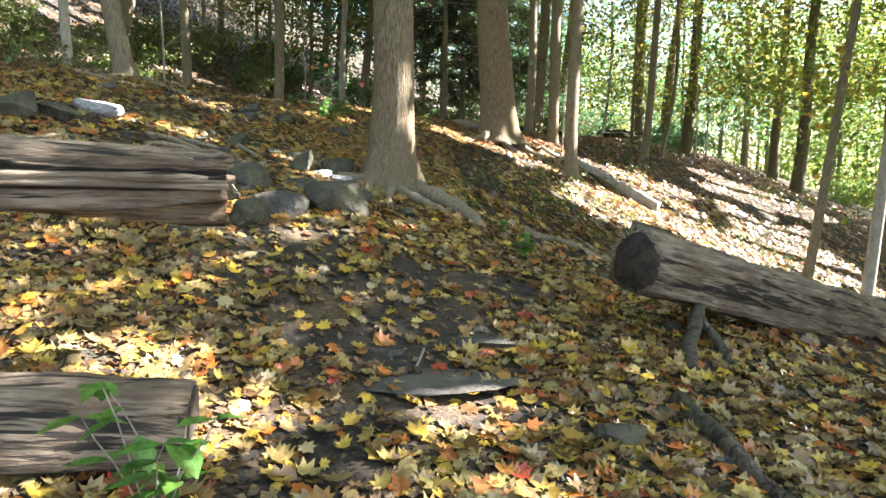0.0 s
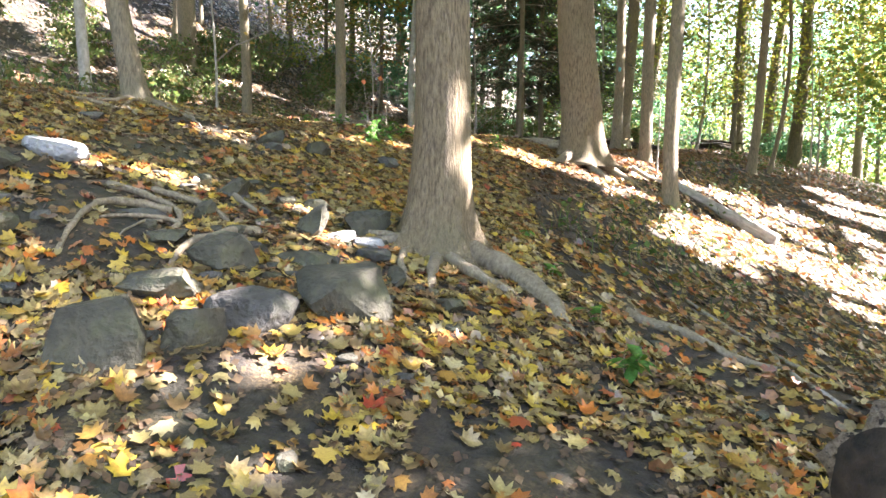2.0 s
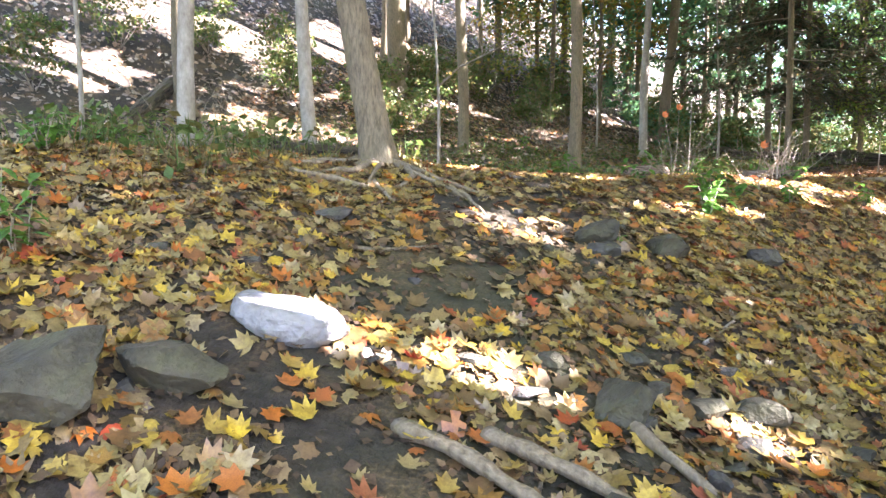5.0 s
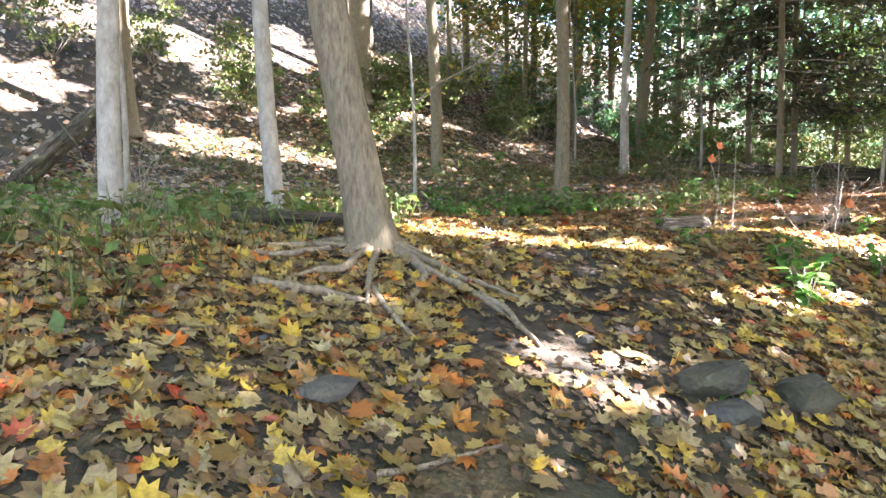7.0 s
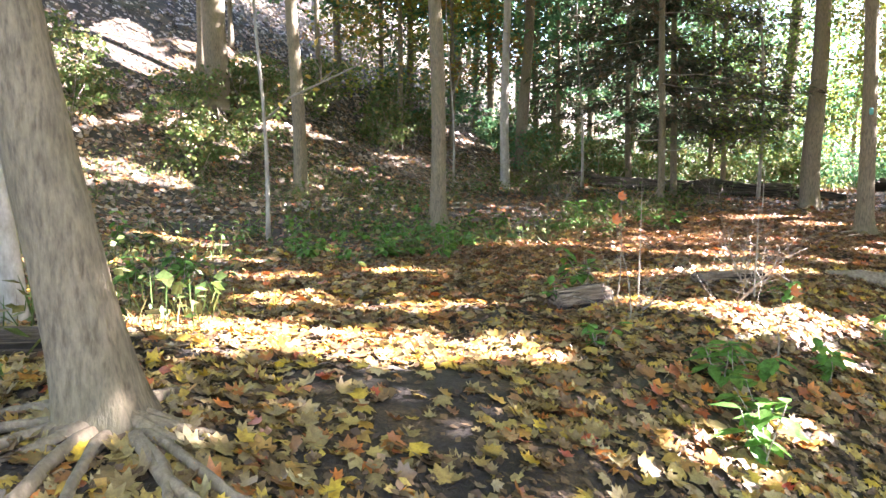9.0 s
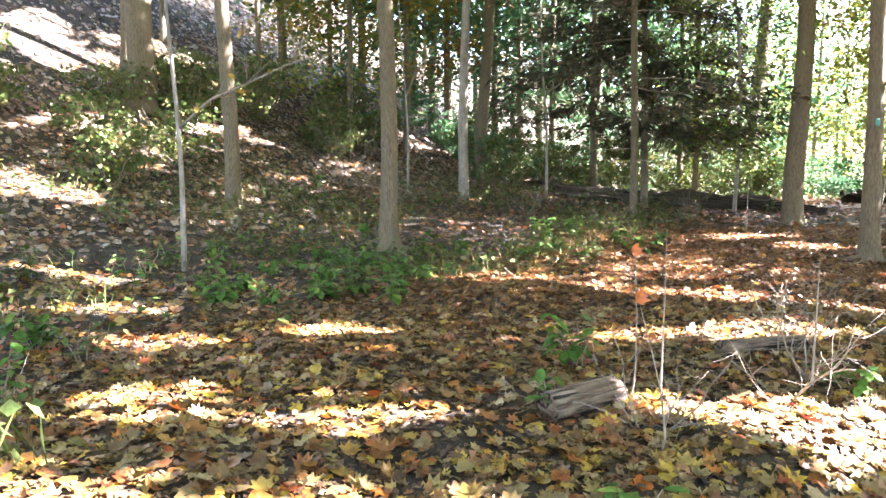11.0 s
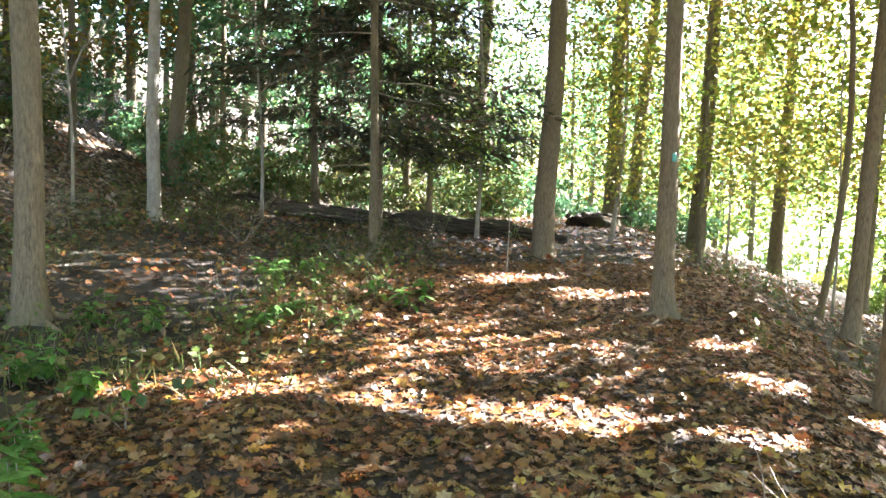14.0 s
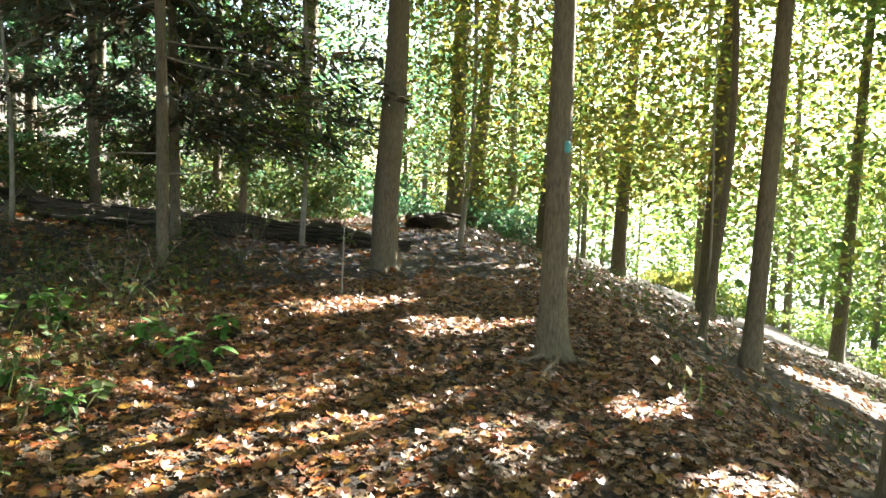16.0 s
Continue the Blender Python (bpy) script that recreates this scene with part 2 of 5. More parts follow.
def land(x, y):
    """Height of the ground: a slope falling to the right, capped by a terrace, with a steep hill behind and a valley to the right."""
    x, y = np.asarray(x, float), np.asarray(y, float)
    along = np.interp(y, [-60, -6, 0, 3.3, 5.2, 6.5, 8, 10, 17, 34, 200], [-5.0, -0.9, 0.0, 0.71, 1.27, 1.61, 1.86, 2.18, 3.78, 6.8, 6.8])
    across = -0.29 * (0.12 + 0.88 * smooth(1.0, 8.0, y))
    side = np.where(x < -2, np.maximum(x, -9.0), x) + 2
    slope = along + across * side - 0.12 * np.maximum(x, 0) * smooth(5, 9, y) * smooth(20, 14, y)
    terrace = 2.53 + 0.05 * np.clip(y - 19, 0, 9) - 0.16 * np.clip(y - 33, 0, 80) + 0.2 * np.exp(-((x + 6) ** 2 + (y - 9.4) ** 2) / 6)
    z = softmin(slope, terrace, 0.10)
    d = -0.87 * (x + 14) + 0.497 * (y - 12) - 0.6
    hill = 0.68 * 2 * np.logaddexp(0, d / 2)
    z = z + np.minimum(hill, 30 + 0.02 * hill)
    z = z + 0.95 * smooth(-2.3, -4.2, x) * smooth(4.2, 2.4, y) * smooth(-8, -2, y)
    z = np.where(z < -9, -9 - 5 * (1 - np.exp((z + 9) / 5)), z)
    z = z - 0.05 * smooth(5.8, 7.5, y) * smooth(40, 24, y) - 0.09 * np.exp(-(((x + 3.05) / 0.7) ** 2 + ((y - 6.5) / 0.6) ** 2)) - 0.09 * np.exp(-(((x + 5.4) / 2.2) ** 2 + ((y - 17.6) / 2.4) ** 2))
    fade = np.exp(-((x ** 2 + (y - 12) ** 2) / 1200.0))
    return z + ripple(x, y) * fade


def ground_at(x, y):
    return float(land(x, y))


# ---- mesh helpers ----
def mesh_of(name, verts, faces, mat):
    """A mesh from arrays of corners and of equal-sided faces."""
    verts, faces = np.asarray(verts, np.float32), np.asarray(faces, np.int32)
    me = bpy.data.meshes.new(name)
    me.vertices.add(len(verts))
    me.vertices.foreach_set("co", verts.ravel())
    n, k = faces.shape
    me.loops.add(n * k)
    me.loops.foreach_set("vertex_index", faces.ravel())
    me.polygons.add(n)
    me.polygons.foreach_set("loop_start", np.arange(0, n * k, k, dtype=np.int32))
    me.polygons.foreach_set("use_smooth", np.ones(n, dtype=bool))
    me.update(calc_edges=True)
    me.materials.append(mat)
    return me


def part(name, me, parent, label=""):
    ob = new(name, me)
    ob.parent = parent
    if label:
        tagged(ob, label)
    return ob


def thing(name, x, y, z, label, category, group="", turn=0.0, scale=1.0):
    ob = new(name)
    ob.empty_display_size = 0.1
    ob.location, ob.rotation_euler, ob.scale = (x, y, z), (0, 0, turn), (scale,) * 3
    return tagged(ob, label, category, group)


def tube(points, radii, sides=10, lump=0.0, seed=0, lobes=0, lobe_size=0.0, lobe_len=1.0, cap=True, ridge=0.0):
    """Corners and faces of a tapering, lumpy tube along points; lobes swell its foot into buttresses."""
    pts = [Vector(p) for p in points]
    rows, rng = [], np.random.default_rng(seed)
    ph = rng.uniform(0, 6.28, 6)
    lobe_ph = rng.uniform(0, 6.28)
    side = None
    for i, p in enumerate(pts):
        t = (pts[min(i + 1, len(pts) - 1)] - pts[max(i - 1, 0)]).normalized()
        if side is None:
            side = t.orthogonal().normalized()
            if abs(t.z) > 0.7:
                side = (Vector((1, 0, 0)) - t * t.x).normalized()
        side = (side - t * side.dot(t)).normalized()
        up = t.cross(side)
        d = (p - pts[0]).length
        for j in range(sides):
            a = 2 * math.pi * j / sides
            r = radii[i] * (1 + lump * (math.sin(2 * a + ph[0] + 1.3 * d) + 0.7 * math.sin(3 * a + ph[1] - 2.1 * d) + 0.5 * math.sin(5 * a + ph[2] + 3.7 * d)))
            if lobes:
                r += lobe_size * math.exp(-d / lobe_len) * max(0.0, math.cos(lobes * a + lobe_ph + 0.5 * math.sin(a + ph[3]))) ** 2
            if ridge:
                r *= 1 + ridge * noise.fractal(Vector((math.cos(a) * 2.6 + seed, math.sin(a) * 2.6, d * 0.55)), 0.9, 2.0, 4)
            rows.append(p + (side * math.cos(a) + up * math.sin(a)) * r)
    v = [tuple(q) for q in rows]
    f = []
    for i in range(len(pts) - 1):
        for j in range(sides):
            k = (j + 1) % sides
            f.append((i * sides + j, i * sides + k, (i + 1) * sides + k, (i + 1) * sides + j))
    if cap:
        v += [tuple(pts[0]), tuple(pts[-1])]
        n = len(v)
        for j in range(sides):
            k = (j + 1) % sides
            f.append((n - 2, k, j, n - 2))
            f.append((n - 1, (len(pts) - 1) * sides + j, (len(pts) - 1) * sides + k, n - 1))
    return v, f


def joined(pieces):
    v, f = [], []
    for a, b in pieces:
        n = len(v)
        v += list(a)
        f += [tuple(i + n for i in q) for q in b]
    return v, f


def tube_mesh(name, mat, *args, **kw):
    v, f = tube(*args, **kw)
    bm = bmesh.new()
    vs = [bm.verts.new(p) for p in v]
    for q in f:
        u = list(dict.fromkeys(q))
        try:
            bm.faces.new([vs[i] for i in u])
        except ValueError:
            pass
    for q in bm.faces:
        q.smooth = True
    me = bpy.data.meshes.new(name)
    bm.to_mesh(me)
    bm.free()
    me.materials.append(mat)
    return me


def wander(start, direction, length, steps, wobble, rng, droop=0.0):
    p, d = Vector(start), Vector(direction).normalized()
    out = [p.copy()]
    for _ in range(steps):
        d = (d + Vector(rng.normal(0, wobble, 3)) + Vector((0, 0, -droop))).normalized()
        p = p + d * (length / steps)
        out.append(p.copy())
    return out


def spin(n, rng, flat=1.0):
    """n random turns as 3 x 3 arrays: about z by any angle, then tipped; flat scales the tip."""
    a, tx, ty = rng.uniform(0, 2 * np.pi, n), rng.normal(0, flat, n), rng.normal(0, flat, n)
    ca, sa, cx, sx, cy, sy = np.cos(a), np.sin(a), np.cos(tx), np.sin(tx), np.cos(ty), np.sin(ty)
    z, o = np.zeros(n), np.ones(n)
    rz = np.stack([np.stack([ca, -sa, z], 1), np.stack([sa, ca, z], 1), np.stack([z, z, o], 1)], 1)
    rx = np.stack([np.stack([o, z, z], 1), np.stack([z, cx, -sx], 1), np.stack([z, sx, cx], 1)], 1)
    ry = np.stack([np.stack([cy, z, sy], 1), np.stack([z, o, z], 1), np.stack([-sy, z, cy], 1)], 1)
    return ry @ rx @ rz


def scatter(template, faces, places, turns, sizes):
    v = np.einsum("nij,kj->nki", turns, template) * sizes[:, None, None] + places[:, None, :]
    f = faces[None] + (np.arange(len(places)) * len(template))[:, None, None]
    return v.reshape(-1, 3), f.reshape(-1, faces.shape[1])


def maple_outline(curl):
    """A lobed leaf about 1 across: five lobes with notches and a stalk notch."""
    tips = [(-0.26, -0.34), (-0.24, -0.20), (-0.50, -0.04), (-0.33, 0.08), (-0.42, 0.33), (-0.20, 0.28), (0.0, 0.56), (0.20, 0.28), (0.42, 0.33), (0.33, 0.08),
            (0.50, -0.04), (0.24, -0.20), (0.26, -0.34), (0.0, -0.26)]
    v = [(0, 0, 0)] + [(x, y, curl * (x * x * 1.3 + y * y * 0.9) + 0.1 * abs(x) + 0.07 * curl * (-1) ** i) for i, (x, y) in enumerate(tips)]
    f = [(0, i + 1, (i + 1) % len(tips) + 1) for i in range(len(tips))]
    return np.array(v), np.array(f)


DIAMOND = np.array([(0, -0.5, 0), (0.36, 0.0, 0.06), (0, 0.5, 0), (-0.36, 0.0, 0.06)])
DIAMOND_F = np.array([(0, 1, 2), (0, 2, 3)])

def leaf_points(n, clumps, size, lo, hi, spread, clump_size, seed, tip=0.6):
    """Leaves in clumps, through a rounded space from height lo to hi, with gaps between the clumps: an array of leaf corners."""
    rng = np.random.default_rng(seed)
    u = rng.normal(0, 1, (clumps, 3))
    u /= np.linalg.norm(u, axis=1)[:, None]
    u *= rng.uniform(0.25, 1.0, (clumps, 1)) ** 0.5
    c = u * [spread, spread, (hi - lo) / 2] + [0, 0, (hi + lo) / 2]
    k = rng.integers(0, clumps, n)
    p = c[k] + rng.normal(0, 1, (n, 3)) * clump_size * np.array([1.0, 1.0, 0.38])
    v, _ = scatter(DIAMOND, DIAMOND_F, p, spin(n, rng, tip), rng.uniform(0.7, 1.3, n) * size)
    return v.reshape(-1, 4, 3)


def leaves_mesh(name, mat, leaves):
    n = len(leaves)
    f = DIAMOND_F[None] + (np.arange(n) * 4)[:, None, None]
    return mesh_of(name, leaves.reshape(-1, 3), f.reshape(-1, 3), mat)


def leaf_cloud(name, mat, *args):
    return leaves_mesh(name, mat, leaf_points(*args))


# crown leaves are cut along sun rays to light these spots (x, y, half length, half width)
LIT_PATH = [(-1.3, 2.95, 0.35, 0.18), (-0.75, 2.6, 0.15, 0.2), (0.05, 2.8, 0.25, 0.12), (-0.95, 4.75, 0.1, 0.04), (-1.62, 5.15, 0.12, 0.08), (-1.2, 6.5, 0.3, 0.15), (-0.9, 6.85, 0.2, 0.15),
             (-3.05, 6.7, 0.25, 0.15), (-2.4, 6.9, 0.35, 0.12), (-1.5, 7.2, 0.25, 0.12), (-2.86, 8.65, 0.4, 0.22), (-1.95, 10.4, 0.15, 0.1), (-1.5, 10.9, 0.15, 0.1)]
LIT_SLOPE = [(1.3, 13.4, 0.8, 0.6), (2.1, 15.7, 0.8, 0.5), (2.4, 11.8, 0.8, 0.6), (3.4, 13.1, 1.3, 0.8), (5.1, 13.9, 2.0, 1.0), (5.5, 11.2, 1.5, 1.0), (0.1, 12.8, 0.5, 0.3), (7.5, 15.5, 2.0, 1.2), (4.5, 16.0, 1.5, 0.7), (8.0, 19.0, 2.0, 1.0)]
LIT_FLAT = [(-4.3, 11.0, 1.2, 0.4), (-3.2, 11.3, 0.7, 0.28), (-1.9, 10.5, 0.2, 0.12), (-1.2, 12.5, 0.9, 0.5), (-6.3, 12.6, 0.9, 0.3), (-7.7, 14.5, 0.8, 0.3), (-1.1, 14.4, 1.0, 0.25),
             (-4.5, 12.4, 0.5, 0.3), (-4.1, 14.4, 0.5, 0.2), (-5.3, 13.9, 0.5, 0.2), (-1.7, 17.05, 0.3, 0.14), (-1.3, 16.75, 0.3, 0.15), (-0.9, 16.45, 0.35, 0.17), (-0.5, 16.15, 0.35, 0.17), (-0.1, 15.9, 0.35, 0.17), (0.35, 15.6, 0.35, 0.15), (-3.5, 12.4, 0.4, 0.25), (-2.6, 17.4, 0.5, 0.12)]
LIT_FAR = [(-7.5, 16.8, 0.9, 0.2), (-6.2, 15.0, 0.6, 0.25), (-3.0, 17.8, 0.8, 0.16), (1.4, 21.8, 0.7, 0.3), (2.1, 20.6, 0.8, 0.3), (5.1, 23.8, 0.8, 0.25), (-1.1, 18.5, 0.3, 0.2), (2.0, 18.0, 0.35, 0.25),
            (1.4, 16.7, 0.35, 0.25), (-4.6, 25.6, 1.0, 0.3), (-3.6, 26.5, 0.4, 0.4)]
LIT_BACK = [(-5.5, 33.5, 1.6, 1.2), (-2.8, 35.5, 1.6, 1.2), (0.4, 34.0, 1.4, 1.0), (3.2, 33.0, 1.6, 1.0), (-0.6, 28.6, 1.0, 0.6), (2.5, 27.3, 0.9, 0.5), (4.6, 29.5, 1.4, 0.9), (-3.0, 30.5, 1.0, 0.6)]
LIT_HILL = [(-11.9, 19.2, 1.0, 0.6), (-10.8, 23.4, 1.3, 0.9), (-14.4, 23.5, 1.6, 0.8), (-15.7, 18.0, 1.3, 0.7), (-13.4, 26.6, 1.6, 1.0), (-9.0, 26.0, 1.0, 0.6), (-17.0, 22.0, 1.5, 0.8), (-8.2, 23.0, 0.8, 0.4), (-6.4, 27.0, 0.9, 0.5), (-10.4, 20.6, 0.8, 0.5), (-13.0, 21.6, 1.0, 0.6), (-7.2, 24.8, 0.7, 0.3), (-12.0, 28.5, 1.5, 0.9)]
LIT_SPOTS = [(x, y, ground_at(x, y), rx, ry) for x, y, rx, ry in LIT_PATH + LIT_FLAT + LIT_FAR + LIT_BACK + [(a, b, 1.35 * c, 1.35 * d) for a, b, c, d in LIT_SLOPE] + [(a, b, 1.6 * c, 1.6 * d) for a, b, c, d in LIT_HILL]]


def cut_for_sun(leaves, m):
    """The leaves of a crown posed at m, without those cut to let the sun onto the chosen spots."""
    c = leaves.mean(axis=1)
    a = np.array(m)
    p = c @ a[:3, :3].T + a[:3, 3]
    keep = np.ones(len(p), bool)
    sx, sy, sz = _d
    for x, y, z, rx, ry in LIT_SPOTS:
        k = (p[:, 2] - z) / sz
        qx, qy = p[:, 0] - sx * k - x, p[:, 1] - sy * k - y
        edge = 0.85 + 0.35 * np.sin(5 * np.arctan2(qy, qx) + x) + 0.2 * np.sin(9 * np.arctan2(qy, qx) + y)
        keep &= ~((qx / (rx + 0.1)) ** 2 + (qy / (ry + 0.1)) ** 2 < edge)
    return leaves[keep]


# ---- the ground ----
def spaced(near, far, step, centre, grow=1.16):
    a = [0.0]
    s = step
    while a[-1] < far:
        if a[-1] > near:
            s *= grow
        a.append(a[-1] + s)
    a = np.array(a)
    return np.concatenate([centre - a[:0:-1], centre + a])


gx, gy = spaced(9, 900, 0.11, -1.0), spaced(14, 900, 0.11, 10.0)
GX, GY = np.meshgrid(gx, gy)
GZ = land(GX, GY)
_i = np.arange(len(gx) * len(gy)).reshape(len(gy), len(gx))
_f = np.stack([_i[:-1, :-1], _i[:-1, 1:], _i[1:, 1:], _i[1:, :-1]], -1).reshape(-1, 4)
ground = new("ground", mesh_of("ground", np.stack([GX, GY, GZ], -1).reshape(-1, 3), _f, SOIL))
tagged(ground, "dark forest soil on a slope, thick with fallen leaves", "ground", kind="structure")
# sheet assumed in the valley; its reflection of the sky fills the bright distance
water = new("water", mesh_of("water", [(45, -700, -11.6), (900, -700, -11.6), (900, 900, -11.6), (45, 900, -11.6)], [(0, 1, 2, 3)], WATER))
tagged(water, "assumed water sheet in the valley below the wood, reflecting the sky", "water", kind="structure")


# ---- trees ----
CROWNS = {
    "yellow": (YELLOW_CROWN, [leaf_points(7600, 60, 0.25, 7.5, 17, 4.9, 0.8, 11 + i) for i in range(3)]),
    "green": (GREEN_CROWN, [leaf_points(7600, 60, 0.25, 7.5, 17, 4.9, 0.8, 21 + i) for i in range(2)]),
    "low": (YELLOW_CROWN, [leaf_points(8200, 170, 0.165, 1.0, 14, 3.9, 0.6, 31 + i) for i in range(3)]),
    "lowgreen": (GREEN_CROWN, [leaf_points(8200, 170, 0.165, 0.6, 13, 3.9, 0.6, 41 + i) for i in range(3)]),
    "ochre": (ORANGE_CROWN, [leaf_points(5000, 70, 0.15, 2.0, 11, 3.2, 0.5, 51 + i) for i in range(2)]),
    "far": (GREEN_CROWN, [leaf_points(3600, 130, 0.36, -1.0, 15, 4.8, 0.9, 71 + i) for i in range(2)]),
    "teal": (TEAL_CROWN, [leaf_points(7000, 110, 0.195, 0.4, 14, 3.7, 0.6, 61 + i) for i in range(2)]),
}
_count = [0]


def tree(x, y, r, lean=(0.0, 0.0), height=16.0, crown="yellow", mat=None, flare=1.0, roots=0, label="", bend=0.0, lobes=5, limbs=4, scale=1.0, group="forest trees", name="maple_tree", sides=14):
    """A standing tree: a tapering trunk with a flared foot, limbs and a leafy crown."""
    _count[0] += 1
    seed = _count[0]
    rng = np.random.default_rng(1000 + seed)
    z = ground_at(x, y) - 0.06
    top = thing(name, x, y, z, label or "tall slender forest tree with grey-brown bark and autumn leaves", "tree", group)
    hs = [0, 0.06, 0.14, 0.24, 0.38, 0.6, 0.9, 1.3, 1.8, 2.5, 3.3, 4.2, 5.4, 7, 9, 11.5, height]
    pts, rad = [], []
    for h in hs:
        k = h / height
        wob = 0.25 * r * math.sin(h * 0.9 + seed)
        pts.append((lean[0] * h + bend * math.sin(h * 0.55) + wob * min(1, h), lean[1] * h + 0.6 * wob, h))
        rad.append(r * (1 - 0.75 * k) * (1 + flare * (0.5 * math.exp(-h / 0.12) + 0.26 * math.exp(-h / 0.42))))
    stem = part("trunk", tube_mesh("trunk", mat or BARK_GREY, pts, rad, sides=sides, lump=0.025, seed=seed, lobes=lobes, lobe_size=0.75 * r * flare, lobe_len=0.26), top)
    for i in range(roots):
        a = rng.uniform(0, 6.28) if roots < 4 else 6.28 * (i + rng.uniform(-0.25, 0.25)) / roots
        surface_root(top, x, y, a, r * 0.9, r * rng.uniform(3.0, 6.0), r * 0.3, rng)
    for i in range(limbs):
        h = height * rng.uniform(0.38, 0.75)
        a = rng.uniform(0, 6.28)
        k = h / height
        base = Vector((lean[0] * h + bend * math.sin(h * 0.55), lean[1] * h, h))
        path = wander(base, (math.cos(a), math.sin(a), rng.uniform(0.5, 1.0)), rng.uniform(2.2, 3.8), 5, 0.14, rng)
        lr = r * (1 - 0.75 * k) * 0.45
        part("limb", tube_mesh("limb", mat or BARK_GREY, path, [lr * (1 - 0.16 * q) for q in range(6)], sides=6), stem)
    if crown:
        leaf_mat, kinds = CROWNS[crown]
        m = Matrix.LocRotScale((lean[0] * height * 0.55, lean[1] * height * 0.55, 0), Euler((0, 0, rng.uniform(0, 6.28))), (scale, scale, height / 16.0 if crown in ("yellow", "green") else scale))
        leaves = kinds[seed % len(kinds)]
        if crown != "far" and math.hypot(x, y - 12) > 24:
            leaves = leaves[::2]
        c = part("crown", leaves_mesh("crown", leaf_mat, cut_for_sun(leaves, Matrix.Translation((x, y, z)) @ m)), top)
        c.matrix_basis = m
    return top


def surface_root(top, x, y, a, start, length, r, rng, wobble=0.25, lift=0.5):
    """A root that runs out from a trunk and dives into the ground."""
    pts, d, p = [], Vector((math.cos(a), math.sin(a), 0)), Vector((x + math.cos(a) * start * 0.4, y + math.sin(a) * start * 0.4, 0))
    n = 9
    for i in range(n):
        k = i / (n - 1)
        z = ground_at(p.x, p.y) + r * (lift - 1.35 * k * k) + (r * 1.5 * (1 - k) ** 4)
        pts.append((p.x - x, p.y - y, z - top.location.z))
        d = (d + Vector((*rng.normal(0, wobble, 2), 0))).normalized()
        p = p + d * (length / (n - 1))
    part("root", tube_mesh("root", ROOT, pts, [r * (1 - 0.6 * i / (n - 1)) for i in range(n)], sides=8, lump=0.08, seed=int(rng.integers(999))), top)


# trees along the walk
tree(-0.52, 6.95, 0.20, (0.0, 0.02), 18, "yellow", BARK_MAPLE, 1.15, 2, "big maple with ridged grey-brown bark and buttress roots beside the path", sides=28)
tree(1.02, 14.2, 0.33, (-0.03, 0.0), 19, "yellow", BARK_MAPLE, 0.7, 5, "broad old maple with rough bark on the slope", sides=24)
tree(-4.12, 9.62, 0.118, (-0.14, -0.03), 16, "green", BARK_GREY, 0.6, 11, "leaning grey tree with a mat of bare surface roots", sides=24)
tree(-5.5, 10.96, 0.07, (-0.05, 0.0), 12, "yellow", BARK_PALE, 0.5, 0, "slim pale-barked young tree", limbs=2, scale=0.6)
tree(-6.1, 9.8, 0.075, (0.03, 0.0), 12, "yellow", BARK_PALE, 0.6, 0, "slim pale-barked young tree", limbs=2, scale=0.6)
tree(-4.45, 19.9, 0.135, (0.0, 0.0), 17, "green", BARK_GREY, 0.8, 4, "straight grey-brown tree at the back of the clearing")
tree(-7.6, 21.9, 0.14, (-0.01, 0.0), 17, "yellow", BARK_GREY, 0.6, 3, "straight grey-brown tree at the foot of the hill")
tree(-11.0, 25.4, 0.32, (0.05, 0.0), 18, "yellow", BARK_GREY, 0.7, 5, "thick tree with exposed roots on the hillside")
tree(-3.65, 26.5, 0.12, (0.02, 0.0), 15, "green", BARK_PALE, 0.5, 0, "pale tree sunlit on one side")
tree(-3.35, 31.0, 0.19, (0.05, 0.0), 17, "green", BARK_GREY, 0.9, 3, "tree at the hill's foot, sunlit on one side")
tree(3.0, 24.0, 0.19, (0.035, 0.0), 18, "yellow", BARK_GREY, 0.5, 2, "straight grey tree beside the path")
tree(2.25, 19.35, 0.115, (-0.005, 0.0), 16, "yellow", BARK_GREY, 0.9, 5, "slim tree beside the path with a teal trail blaze")
tree(5.3, 19.45, 0.105, (0.05, 0.0), 16, "yellow", BARK_GREY, 0.5, 2, "slim dark tree at the terrace's edge")
tree(6.1, 20.75, 0.055, (0.02, 0.0), 13, "yellow", BARK_GREY, 0.3, 0, "thin crooked grey tree at the terrace's edge", bend=0.32, limbs=2, scale=0.6)
tree(2.42, 16.45, 0.12, (0.01, 0.0), 16, "yellow", BARK_GREY, 0.6, 3, "grey-brown tree at the terrace's edge")
tree(13.0, 29.0, 0.2, (0.03, 0.0), 17, "low", BARK_OLIVE, 0.5, 0)
tree(6.0, 23.5, 0.06, (0.0, 0.0), 12, "low", BARK_OLIVE, 0.4, 0, limbs=2, scale=0.7)
tree(2.5, 26.0, 0.045, (-0.03, 0.0), 9, "lowgreen", BARK_PALE, 0.3, 0, "thin bent pale sapling tree", bend=0.15, limbs=2, scale=0.5)
tree(5.5, 25.75, 0.05, (0.02, 0.0), 9, "low", BARK_PALE, 0.3, 0, "thin twisted pale sapling tree", bend=0.18, limbs=2, scale=0.5)
tree(7.6, 29.2, 0.22, (0.02, 0.0), 18, "yellow", BARK_OLIVE, 0.8, 2)
tree(9.0, 30.4, 0.2, (0.08, 0.0), 18, "yellow", BARK_OLIVE, 0.6, 2)
tree(5.2, 33.5, 0.24, (0.07, 0.0), 18, "yellow", BARK_OLIVE, 0.5, 2)
